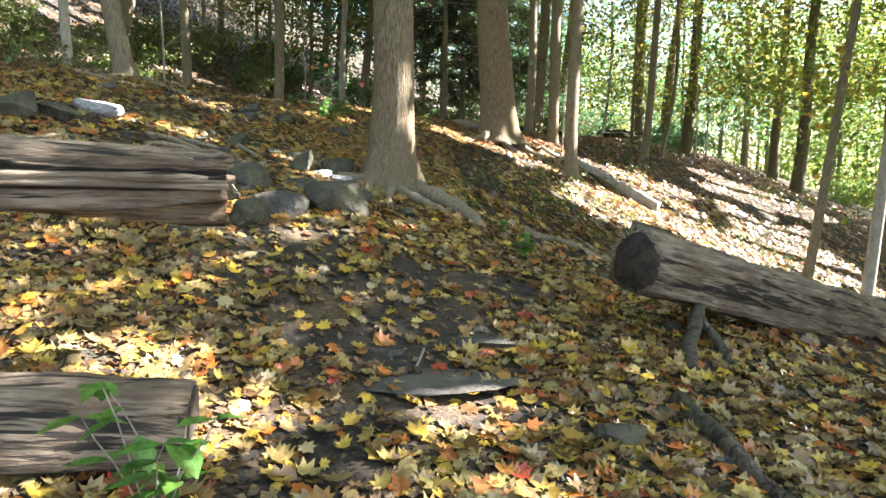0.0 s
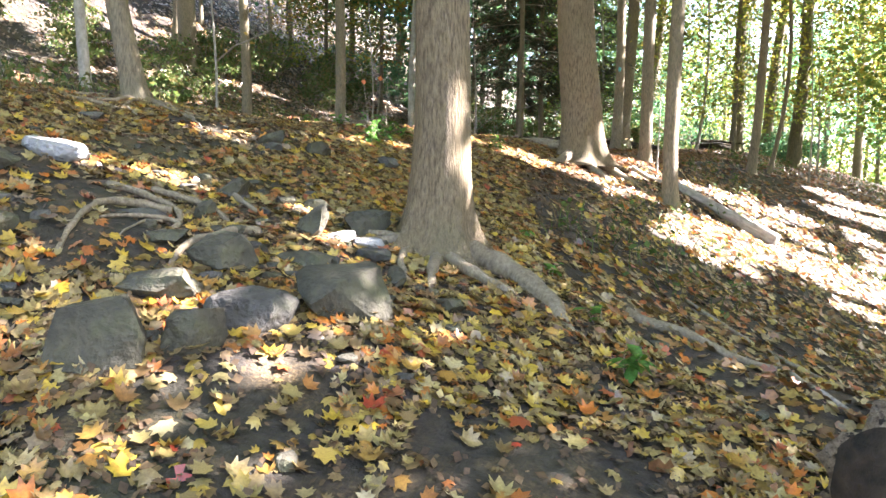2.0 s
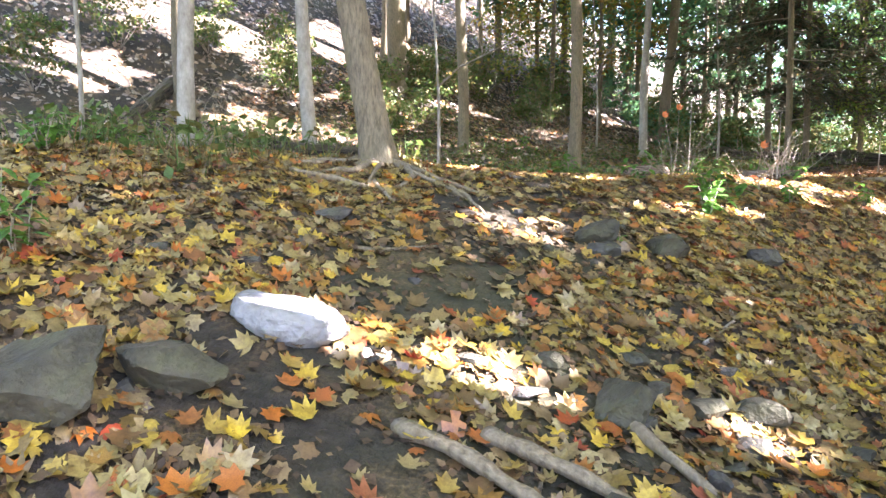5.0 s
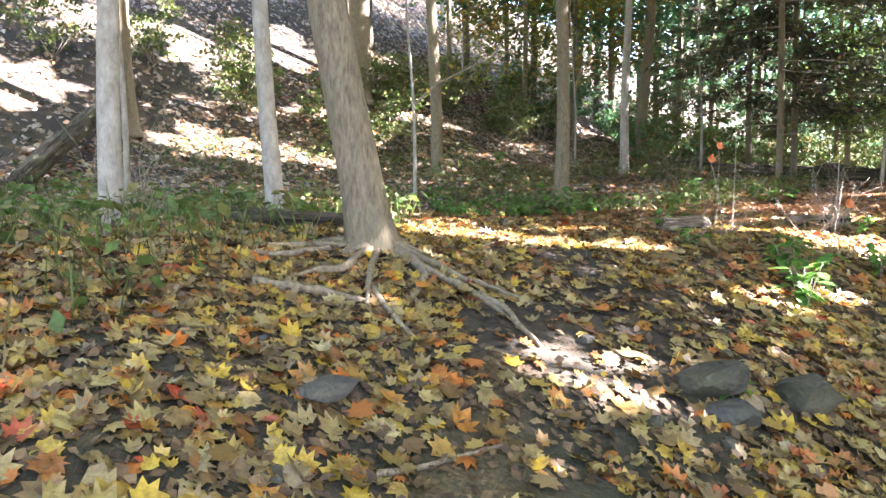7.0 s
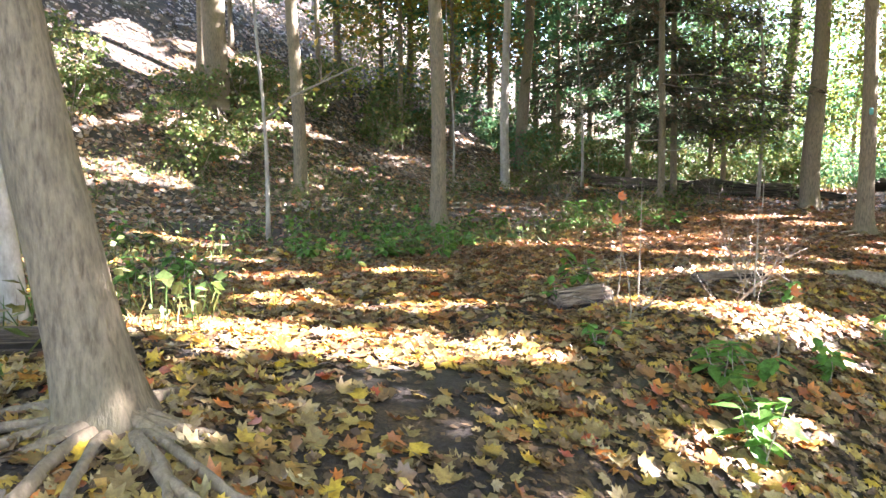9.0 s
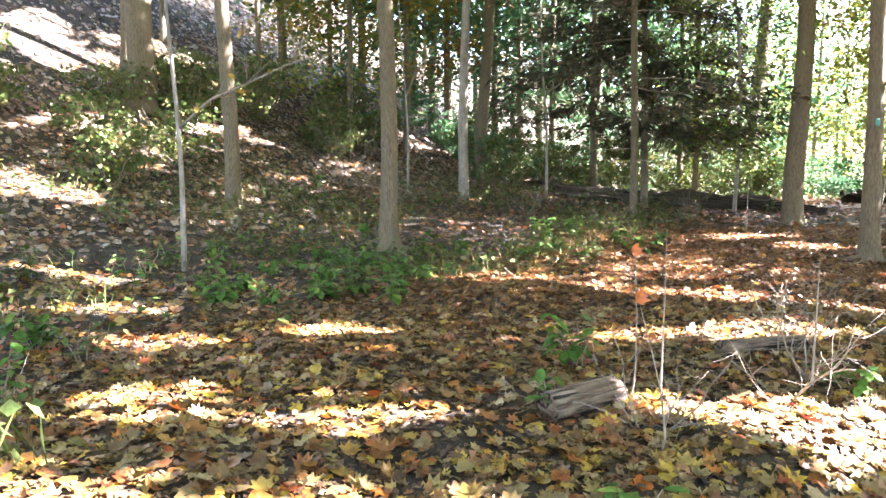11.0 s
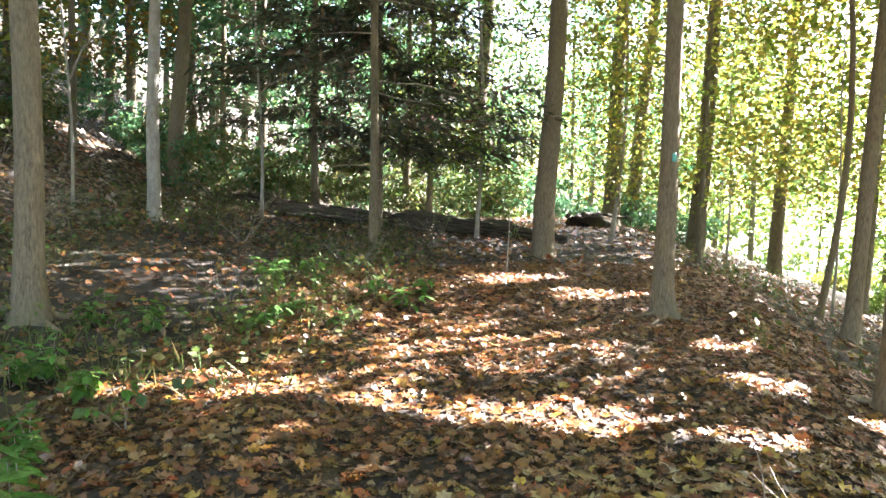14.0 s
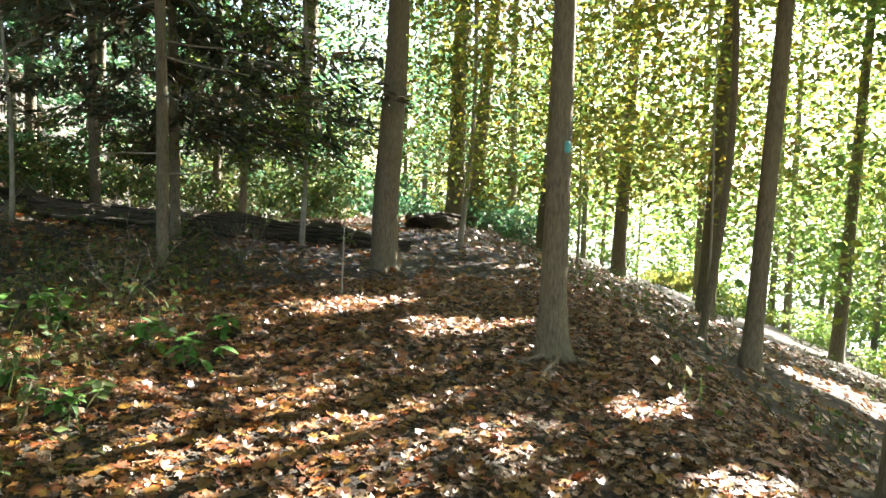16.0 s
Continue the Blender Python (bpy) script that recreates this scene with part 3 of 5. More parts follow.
tree(2.4, 13.8, 0.12, (0.0, 0.0), 16, "yellow", BARK_GREY, 0.5, 2)
tree(9.05, 27.5, 0.22, (0.04, 0.0), 18, "low", BARK_OLIVE, 0.4, 0)
tree(12.3, 25.5, 0.22, (0.04, 0.0), 17, "low", BARK_OLIVE, 0.4, 0)
tree(5.85, 11.7, 0.08, (0.12, 0.0), 14, "yellow", BARK_GREY, 0.3, 0, limbs=3, scale=0.8)
tree(6.6, 11.3, 0.1, (0.08, 0.0), 15, "yellow", BARK_PALE, 0.3, 0, limbs=3)
tree(-13.0, 18.2, 0.22, (0.0, 0.0), 16, "yellow", BARK_GREY, 0.6, 4, "grey tree with bare roots on the hillside")

# trees added out of view on the right; their crowns shade the path
for x, y in ((13, 20), (17.5, 22.5), (11.5, 16.2), (16.5, 17.2), (9.6, 11.4), (14.2, 12.2), (19, 13), (21, 19), (10.5, 6.5), (15, 7.5)):
    tree(x, y, 0.17, (0.03, 0.0), 17, ("yellow", "green")[int(x) % 2], BARK_GREY, 0.5, 0, limbs=3, sides=10)
for x, y in ((-3, 36.5), (-1.2, 39.5), (0.8, 37), (-5.4, 37.5), (2.4, 41), (-7.5, 34), (-9.5, 31.5), (1.6, 44.0), (-2.2, 43.0), (-6.5, 41.0), (4.6, 39.0), (-1.0, 35.2), (-4.6, 34.2), (6.4, 42.5), (-4.0, 46.0), (0.0, 48.0), (3.8, 47.0)):
    tree(x, y, 0.14, (0.02, 0.0), 15, "teal", BARK_OLIVE, 0.5, 0, limbs=2, sides=8, scale=1.15)

for x, y, k in ((-7.0, 29.5, "low"), (-5.6, 31.0, "ochre"), (-9.2, 28.4, "ochre"), (-8.2, 32.5, "low"), (-12.5, 30.0, "ochre")):
    tree(x, y, 0.09, (0.02, 0.0), 12, k, BARK_OLIVE, 0.4, 0, limbs=3, sides=8, scale=0.85)

# the wood beyond, on the slope to the valley, on the hill and, added unseen, behind
_rng = np.random.default_rng(5)
_spots = []


def spaced_out(x, y, gap):
    if any((x - a) ** 2 + (y - b) ** 2 < gap * gap for a, b in _spots):
        return False
    _spots.append((x, y))
    return True


for _ in range(900):
    x, y = _rng.uniform(8, 48), _rng.uniform(0, 62)
    if x > 0.40 * y + 2.5 and spaced_out(x, y, 4.9) and len(_spots) < 46:
        tree(x, y, _rng.uniform(0.07, 0.2), (_rng.uniform(-0.03, 0.08), 0), _rng.uniform(13, 18), ("low", "lowgreen", "low", "lowgreen", "yellow")[int(_rng.integers(5))], (BARK_GREY, BARK_OLIVE)[int(_rng.integers(2))], 0.4, 0, limbs=3, sides=8)
_n = len(_spots)
for _ in range(900):
    x, y = _rng.uniform(-34, 16), _rng.uniform(14, 70)
    d = -0.87 * (x + 14) + 0.497 * (y - 12)
    if d > 3 and spaced_out(x, y, 5.0) and len(_spots) < _n + 28:
        tree(x, y, _rng.uniform(0.1, 0.24), (_rng.uniform(-0.02, 0.05), 0), _rng.uniform(14, 18), ("teal", "ochre", "yellow", "teal", "green")[int(_rng.integers(5))], (BARK_GREY, BARK_OLIVE, BARK_PALE)[int(_rng.integers(3))], 0.5, 0, limbs=3, sides=8)


# after the first block: unseen trees, added to shade the walk
for lo, hi, count, kinds in (((-4, 35), (24, 66), 24, ("low", "teal", "lowgreen")), ((-16, -16), (9, -4), 6, ("yellow", "green")), ((-24, -6), (-9, 11), 6, ("yellow", "green")), ((3, -12), (26, 8), 5, ("yellow", "low"))):
    _n = len(_spots)
    for _ in range(400):
        x, y = _rng.uniform(lo[0], hi[0]), _rng.uniform(lo[1], hi[1])
        if abs(x) + abs(y) > 5 and not (x < 7 and y > -2 and x > -5) and not (7 < x < 13 and 30 < y < 46) and spaced_out(x, y, 3.9) and len(_spots) < _n + count:
            tree(x, y, _rng.uniform(0.1, 0.24), (_rng.uniform(-0.03, 0.05), 0), _rng.uniform(14, 18), kinds[int(_rng.integers(len(kinds)))], (BARK_GREY, BARK_OLIVE)[int(_rng.integers(2))], 0.5, 0, limbs=3, sides=8)


for _ in range(34):
    a, D = radians(_rng.uniform(8, 82)), _rng.uniform(36, 66)
    x, y = -1 + D * math.sin(a), 10 + D * math.cos(a)
    if spaced_out(x, y, 3.0):
        tree(x, y, 0.16, (_rng.uniform(-0.03, 0.05), 0), _rng.uniform(14, 18), "far", BARK_OLIVE, 0.4, 0, limbs=1, sides=6, label="pale green tree far down the valley")


# ---- conifers ----
SPRAY = np.array([(0, -0.1, 0), (0.11, 0.35, -0.02), (0, 1.0, -0.10), (-0.11, 0.35, -0.02)])


def conifer_crown(name, seed, lo=1.7, hi=15.0, reach=3.0, count=110, per=145):
    """Whorls of drooping branches, each set with flat sprays of needles."""
    rng = np.random.default_rng(seed)
    places, turns, sizes = [], [], []
    for i in range(count):
        h = lo + (hi - lo) * (i / count) ** 1.15
        L = reach * (1 - (h - lo) / (hi - lo)) ** 0.7 * rng.uniform(0.55, 1.1) + 0.25
        a = rng.uniform(0, 2 * np.pi)
        s = rng.uniform(0.12, 1.0, per) ** 0.8
        droop = rng.uniform(0.05, 0.3)
        p = np.stack([np.cos(a) * L * s, np.sin(a) * L * s, h + 0.12 * L * s - droop * L * s * s], 1) + rng.normal(0, 0.07, (per, 3))
        yaw = a - np.pi / 2 + rng.choice([-1, 1], per) * rng.uniform(0.3, 1.1, per)
        tip = rng.normal(-0.15, 0.35, per)
        roll = rng.normal(0, 0.5, per)
        c, q, ct, st, cr, sr = np.cos(yaw), np.sin(yaw), np.cos(tip), np.sin(tip), np.cos(roll), np.sin(roll)
        z, o = np.zeros(per), np.ones(per)
        rz = np.stack([np.stack([c, -q, z], 1), np.stack([q, c, z], 1), np.stack([z, z, o], 1)], 1)
        rx = np.stack([np.stack([o, z, z], 1), np.stack([z, ct, -st], 1), np.stack([z, st, ct], 1)], 1)
        ry = np.stack([np.stack([cr, z, sr], 1), np.stack([z, o, z], 1), np.stack([-sr, z, cr], 1)], 1)
        places.append(p), turns.append(rz @ rx @ ry), sizes.append(rng.uniform(0.14, 0.30, per))
    v, f = scatter(SPRAY, DIAMOND_F, np.concatenate(places), np.concatenate(turns), np.concatenate(sizes))
    return mesh_of(name, v, f, NEEDLE)


CONES = [conifer_crown("needles", 71), conifer_crown("needles", 72)]


def conifer(x, y, r, height=15.0, scale=1.0, seed=0, dead=9):
    rng = np.random.default_rng(300 + seed)
    top = thing("conifer_tree", x, y, ground_at(x, y) - 0.05, "dark conifer with bare lower branches and drooping needle sprays", "tree", "conifers")
    hs = [0, 0.15, 0.4, 1, 2, 4, 7, 11, height]
    stem = part("trunk", tube_mesh("trunk", BARK_GREY, [(0.02 * math.sin(h + seed), 0, h) for h in hs], [r * (1.25 if h == 0 else 1) * (1 - 0.85 * h / height) for h in hs], sides=10, lump=0.03, seed=seed), top)
    for i in range(dead):
        h, a = rng.uniform(1.2, 5.0), rng.uniform(0, 6.28)
        path = wander((0, 0, h), (math.cos(a), math.sin(a), 0.0), rng.uniform(0.9, 2.2), 5, 0.12, rng, 0.03)
        part("dead_branch", tube_mesh("dead_branch", TWIG, path, [0.016 - 0.0026 * q for q in range(6)], sides=5), stem)
    c = part("needles", CONES[seed % 2], top)
    c.rotation_euler, c.scale = (0, 0, rng.uniform(0, 6.28)), (scale, scale, height / 15.0)


for i, (x, y, r, hgt, sc) in enumerate(((0.0, 24.6, 0.085, 15, 1.0), (0.65, 26.9, 0.09, 15, 1.0), (-0.1, 30.4, 0.1, 16, 0.95), (-2.1, 34.5, 0.1, 15, 0.9), (2.6, 31.5, 0.1, 13, 0.9), (2.2, 28.2, 0.08, 12, 0.8))):
    conifer(x, y, r, hgt, sc, i)


# ---- logs ----
def fallen_log(name, a, b, ra, rb, mat, label, lump=0.05, seed=3, cut=True, sag=0.0, sides=44, ridge=0.22):
    a, b = Vector(a), Vector(b)
    n = max(8, int((b - a).length / 0.12))
    top = thing(name, a.x, a.y, a.z, label, "log")
    axis = (b - a)
    top.rotation_mode = "QUATERNION"
    top.rotation_quaternion = axis.to_track_quat("Z", "Y")
    rng = np.random.default_rng(seed)
    L = axis.length
    pts = [(0.015 * math.sin(3 * L * i / n), sag * math.sin(math.pi * i / n), L * i / n) for i in range(n + 1)]
    rad = [(ra + (rb - ra) * i / n) * (1 + rng.normal(0, 0.02)) for i in range(n + 1)]
    body = part("log_body", tube_mesh("log_body", mat, pts, rad, sides=sides, lump=lump, seed=seed, ridge=ridge), top)
    if cut:
        v, f = tube([(0, 0, -0.006), (0, 0, 0.02)], [ra * 0.86, ra * 0.9], sides=sides, lump=lump, seed=seed)
        part("cut_end", mesh_of("cut_end", v, f, CUT), body, "dark rotten sawn end")
    return top


fallen_log("fallen_log", (1.05, 3.95, 0.92), (3.9, 5.95, 0.12), 0.175, 0.24, LOG_WOOD, "weathered grey log with a dark sawn end, propped above the leaves", seed=4, ridge=0.3)
_split = fallen_log("fallen_log", (-0.85, 2.86, 1.325), (-4.6, 1.3, 1.35), 0.088, 0.15, LOG_WOOD, "split weathered grey log held above the ground", lump=0.09, seed=7, cut=False, ridge=1.0, sides=72)
for k, (ang, off, r, back) in enumerate(((0.0, 0.084, 0.03, -0.03), (0.75, 0.088, 0.026, 0.05), (-0.7, 0.086, 0.025, 0.12), (1.5, 0.09, 0.028, -0.05), (-1.5, 0.086, 0.026, 0.07), (2.4, 0.082, 0.026, 0.1), (-2.3, 0.084, 0.026, 0.02))):
    _up = _split.rotation_quaternion.inverted() @ Vector((0, 0, 1))
    _dir = Matrix.Rotation(ang, 3, "Z") @ Vector((_up.x, _up.y, 0)).normalized()
    path = [tuple(_dir * (off + 0.05 * w + 0.008 * math.sin(7 * w + k)) + Vector((0, 0, back + 3.9 * w))) for w in (0, 0.02, 0.05, 0.1, 0.18, 0.3, 0.45, 0.65, 0.85, 1.0)]
    part("split_rib", tube_mesh("split_rib", LOG_WOOD, path, [r * (0.55 if q == 0 else 1.0 + 0.15 * math.sin(2.1 * q + k)) for q in range(10)], sides=10, lump=0.14, seed=40 + k), _split)
fallen_log("fallen_log", (-0.84, 2.4, 0.45), (-3.2, 1.95, 0.60), 0.21, 0.25, LOG_WOOD, "smooth barkless log lying on the leaves", seed=9)
fallen_log("fallen_log", (2.7, 15.4, ground_at(2.7, 15.4) + 0.06), (4.1, 14.0, ground_at(4.1, 14.0) + 0.08), 0.075, 0.11, BARK_PALE, "pale barkless log lying down the slope", cut=False, seed=12)
for a, b, r, q in (((-1.2, 29.2), (1.9, 27.0), 0.17, 14), ((1.3, 27.9), (4.3, 25.5), 0.15, 24), ((-2.6, 30.6), (0.4, 29.4), 0.12, 25)):
    fallen_log("fallen_log", (*a, ground_at(*a) + 0.35 * r), (*b, ground_at(*b) + 0.2 * r), r, r * 0.7, LOG_DARK, "long dark mossy fallen trunk at the back of the clearing", lump=0.16, cut=False, seed=q, sag=0.09, ridge=1.4)
fallen_log("fallen_log", (-14.5, 20.3, ground_at(-14.5, 20.3) + 0.12), (-11.6, 14.2, ground_at(-11.6, 14.2) + 0.1), 0.14, 0.17, LOG_DARK, "dark fallen trunk lying down the hillside", cut=False, seed=15)
fallen_log("fallen_log", (-5.35, 10.0, ground_at(-5.35, 10.0) + 0.05), (-4.5, 10.35, ground_at(-4.5, 10.35) + 0.04), 0.085, 0.07, LOG_DARK, "short dark rotten log on the leaves", cut=False, seed=16)
fallen_log("fallen_log", (-2.55, 12.42, ground_at(-2.55, 12.42) + 0.05), (-2.18, 12.72, ground_at(-2.18, 12.72) + 0.05), 0.08, 0.09, LOG_WOOD, "short grey weathered log among twigs", cut=False, seed=17)
fallen_log("fallen_log", (-1.35, 13.75, ground_at(-1.35, 13.75) + 0.04), (-0.75, 13.98, ground_at(-0.75, 13.98) + 0.04), 0.065, 0.06, LOG_WOOD, "grey weathered log among twigs beside the path", cut=False, seed=18)


def stick(pts, r, mat=None, label="bare brown stick lying on the leaves", name="stick", lift=0.0):
    """A lying stick through a few places on the ground."""
    x, y = pts[0]
    z = ground_at(x, y)
    top = thing(name, x, y, z, label, "stick", "fallen sticks")
    fine = []
    for (a, b), (c, d) in zip(pts[:-1], pts[1:]):
        for k in range(4):
            u = k / 4
            fine.append((a + (c - a) * u, b + (d - b) * u))
    fine.append(pts[-1])
    path = [(a - x, b - y, ground_at(a, b) - z + r * 0.6 + lift + 0.3 * r * math.sin(5 * i)) for i, (a, b) in enumerate(fine)]
    part("stem", tube_mesh("stem", mat or ROOT, path, [r * (1 - 0.5 * i / len(path)) for i in range(len(path))], sides=8, lump=0.06, seed=len(pts)), top)
    return top


stick([(0.78, 6.9), (1.15, 6.7), (1.62, 6.45)], 0.045, ROOT, "thick dark dead branch lying on the slope")
stick([(1.0, 3.0), (1.07, 2.6), (1.15, 2.2)], 0.045, LOG_DARK, "thick dark dead branch half under leaves")
stick([(-3.3, 7.6), (-3.0, 7.95)], 0.012)
stick([(-0.75, 3.2), (-0.6, 2.75)], 0.008)
stick([(2.0, 7.6), (1.7, 6.3), (1.9, 5.4)], 0.025, TWIG)
stick([(1.6, 8.8), (2.3, 7.4), (2.7, 6.2)], 0.02, TWIG)
stick([(2.0, 15.3), (3.1, 15.2), (4.3, 14.9)], 0.06, TWIG, "pale bare branch lying down the slope")
stick([(0.2, 23.6), (0.9, 24.0)], 0.07, LOG_DARK, "short dark rotten branch on the leaves")
_rng = np.random.default_rng(44)
for i in range(46):
    x, y = _rng.uniform(-7, 4), _rng.uniform(2, 19)
    a, L = _rng.uniform(0, 6.28), _rng.uniform(0.25, 0.8)
    stick([(x, y), (x + 0.5 * L * math.cos(a), y + 0.5 * L * math.sin(a)), (x + L * math.cos(a + 0.25), y + L * math.sin(a + 0.25))], _rng.uniform(0.005, 0.012), (ROOT, TWIG, LOG_DARK)[i % 3])

# the stub that props the sawn log
_prop = thing("prop_branch", 1.42, 3.9, ground_at(1.42, 3.9), "forked dead branch propping up the sawn log", "branch")
part("stem", tube_mesh("stem", LOG_DARK, [(0.1, 0.36, 0.2), (0.02, 0.16, 0.12), (-0.12, -0.15, 0.04), (-0.22, -0.5, -0.03)], [0.04, 0.042, 0.036, 0.028], sides=9, lump=0.08, seed=2), _prop)
part("fork", tube_mesh("fork", LOG_DARK, [(0.03, 0.18, 0.13), (0.06, -0.04, 0.05), (0.04, -0.3, -0.03)], [0.03, 0.028, 0.02], sides=7, lump=0.08, seed=3), _prop)


# ---- bare roots on the path ----
def bare_root(pts, r, label="bare weathered root arching across the path", name="bare_root", owner=None, lift=0.03):
    x, y = pts[0]
    z = ground_at(x, y)
    top = owner or thing(name, x, y, z, label, "root", "bare roots")
    base = top.location
    fine = []
    n = len(pts)
    for i in range((n - 1) * 5 + 1):
        u = i / 5
        k = min(int(u), n - 2)
        w = u - k
        p0, p1, p2, p3 = pts[max(k - 1, 0)], pts[k], pts[k + 1], pts[min(k + 2, n - 1)]
        q = [0.5 * (2 * p1[c] + (p2[c] - p0[c]) * w + (2 * p0[c] - 5 * p1[c] + 4 * p2[c] - p3[c]) * w * w + (3 * p1[c] - p0[c] - 3 * p2[c] + p3[c]) * w ** 3) for c in (0, 1)]
        fine.append([c + 0.02 * noise.noise(Vector((q[0] * 7, q[1] * 7, 3.0 * j))) for j, c in enumerate(q)])
    m = len(fine) - 1
    path = [(a - base.x, b - base.y, ground_at(a, b) - base.z + lift * math.sin(math.pi * min(1, 0.15 + 0.85 * i / m)) + r * (0.35 - 1.2 * (i / m) ** 6)) for i, (a, b) in enumerate(fine)]
    part("root", tube_mesh("root", ROOT, path, [r * (0.9 - 0.5 * i / m) * (1 + 0.15 * math.sin(1.7 * i + 9 * r)) for i in range(m + 1)], sides=9, lump=0.1, seed=n + int(50 * r)), top)


bare_root([(-2.55, 6.38), (-2.26, 6.31), (-2.05, 6.23), (-1.9, 6.0), (-2.0, 5.84)], 0.032)
bare_root([(-2.05, 6.2), (-2.2, 6.14), (-2.35, 6.02), (-2.35, 5.8), (-2.3, 5.55), (-2.2, 5.3)], 0.034)
bare_root([(-2.3, 6.5), (-2.14, 6.46), (-1.93, 6.4), (-1.77, 6.3), (-1.66, 6.2)], 0.034)
bare_root([(-1.9, 6.02), (-2.02, 5.98), (-2.16, 5.87), (-2.33, 5.78)], 0.024)
bare_root([(-2.0, 5.98), (-2.04, 5.83), (-2.07, 5.62)], 0.012)
bare_root([(-3.2, 5.4), (-3.04, 5.54), (-2.98, 5.73), (-2.75, 5.88)], 0.024)
bare_root([(-1.5, 6.15), (-1.62, 5.95), (-1.74, 5.7), (-1.72, 5.48)], 0.035)
bare_root([(-2.0, 6.95), (-1.85, 6.75), (-1.6, 6.6)], 0.03)

_A, _C = [o for o in scene.objects if o.name.startswith("maple_tree") and o.parent is None and (abs(o.location.x + 0.52) < 0.01 or abs(o.location.x + 4.12) < 0.01)]
for pts, r in (([(-0.48, 6.85), (-0.47, 6.55), (-0.46, 6.25), (-0.42, 5.95)], 0.05), ([(-0.45, 6.85), (-0.33, 6.6), (-0.13, 6.42), (0.14, 6.25)], 0.07), ([(-0.45, 6.98), (-0.2, 6.86), (0.06, 6.66), (0.27, 6.28), (0.36, 5.95)], 0.11),
               ([(-0.62, 6.85), (-0.68, 6.5), (-0.6, 6.2), (-0.56, 6.0)], 0.035), ([(-0.65, 6.95), (-0.9, 6.9), (-1.15, 7.0)], 0.05)):
    bare_root(pts, r, owner=_A, lift=0.02)
for pts, r in (([(-4.1, 9.5), (-4.07, 9.1), (-4.18, 8.92), (-4.25, 8.6)], 0.03), ([(-3.95, 9.5), (-3.74, 9.33), (-3.66, 9.05), (-3.68, 8.8)], 0.03), ([(-3.95, 9.5), (-3.67, 9.27), (-3.43, 9.2), (-3.18, 9.0)], 0.03),
               ([(-3.95, 9.55), (-3.56, 9.35), (-3.38, 9.38), (-3.1, 9.34)], 0.026), ([(-4.05, 9.5), (-3.92, 9.05), (-3.84, 8.85), (-3.75, 8.6)], 0.024), ([(-4.3, 8.6), (-4.1, 8.66), (-3.95, 8.74), (-3.7, 8.8)], 0.03),
               ([(-3.85, 8.95), (-3.74, 8.78), (-3.57, 8.6), (-3.4, 8.42)], 0.022), ([(-3.4, 9.2), (-3.25, 9.08), (-3.1, 8.86), (-2.98, 8.74)], 0.022), ([(-4.2, 9.55), (-4.5, 9.35), (-4.9, 9.3)], 0.03), ([(-4.2, 9.5), (-4.4, 9.1), (-4.75, 8.9)], 0.025)):
    bare_root(pts, r, owner=_C, lift=0.02)


# ---- stones ----
def stone(x, y, sx, sy, sz, turn=0.0, mat=None, label="grey-green angular stone bedded in the leaves", sink=0.35, seed=0, tip=0.0, name="rock", group="path stones", cuts=18):
    """An angular stone: a ball cut by random planes, so that it has flat faces and worn edges."""
    rng = np.random.default_rng(700 + seed)
    bm = bmesh.new()
    bmesh.ops.create_icosphere(bm, subdivisions=4 if sx > 0.12 else 2, radius=1.0)
    planes = []
    for _ in range(cuts):
        n = Vector(rng.normal(0, 1, 3)).normalized()
        planes.append((n, rng.uniform(0.45, 0.78)))
    planes.append((Vector((rng.normal(0, 0.15), rng.normal(0, 0.15), 1)).normalized(), 0.5))
    off = Vector(rng.uniform(0, 50, 3))
    for v in bm.verts:
        for n, d in planes:
            k = v.co.dot(n) - d
            if k > 0:
                v.co -= n * k
        v.co *= 1 + 0.13 * noise.noise(v.co * 1.7 + off) + 0.05 * noise.noise(v.co * 6 + off) + 0.02 * noise.noise(v.co * 15 + off)
        v.co = Vector((v.co.x * sx * 1.28, v.co.y * sy * 1.28, v.co.z * sz * 1.3))
    for f in bm.faces:
        f.smooth = True
    me = bpy.data.meshes.new("rock")
    bm.to_mesh(me)
    bm.free()
    me.materials.append(mat or ROCK)
    me.set_sharp_from_angle(angle=radians(20))
    ob = new(name, me)
    ob.location = (x, y, ground_at(x, y) + sz * (1 - 2 * sink))
    ob.rotation_euler = (tip, -0.5 * tip, turn)
    return tagged(ob, label, "rock", group)


_slab = "flat dark slate slab level with the path"
stone(-3.13, 6.74, 0.19, 0.15, 0.1, 0.1, ROCK_PALE, "pale smooth sunlit stone in the path", 0.4, 1, cuts=5)
stone(-3.26, 6.2, 0.16, 0.12, 0.11, 0.4, ROCK, "dark split stone beside the path", 0.3, 2)
stone(-3.42, 5.92, 0.2, 0.2, 0.14, 0.7, ROCK, "tilted grey-green slab beside the path", 0.3, 3, 0.35)
stone(-2.62, 5.32, 0.15, 0.14, 0.11, 0.5, ROCK, "tilted grey-green slab beside the path", 0.3, 31, 0.5)
stone(-1.5, 5.66, 0.15, 0.17, 0.15, 0.15, ROCK, "tilted grey-green slab in the path", 0.3, 4, 0.45)
stone(-0.8, 5.38, 0.27, 0.2, 0.19, 0.25, ROCK, "large rough grey-green boulder in the path", 0.34, 5, 0.15)
stone(-1.08, 5.1, 0.2, 0.15, 0.14, 0.6, ROCK_DARK, "dark wet-looking stone with a pale face", 0.3, 6, 0.25)
stone(-1.56, 4.6, 0.21, 0.16, 0.19, 0.2, ROCK, "blocky grey-green stone beside the path", 0.3, 7, 0.12)
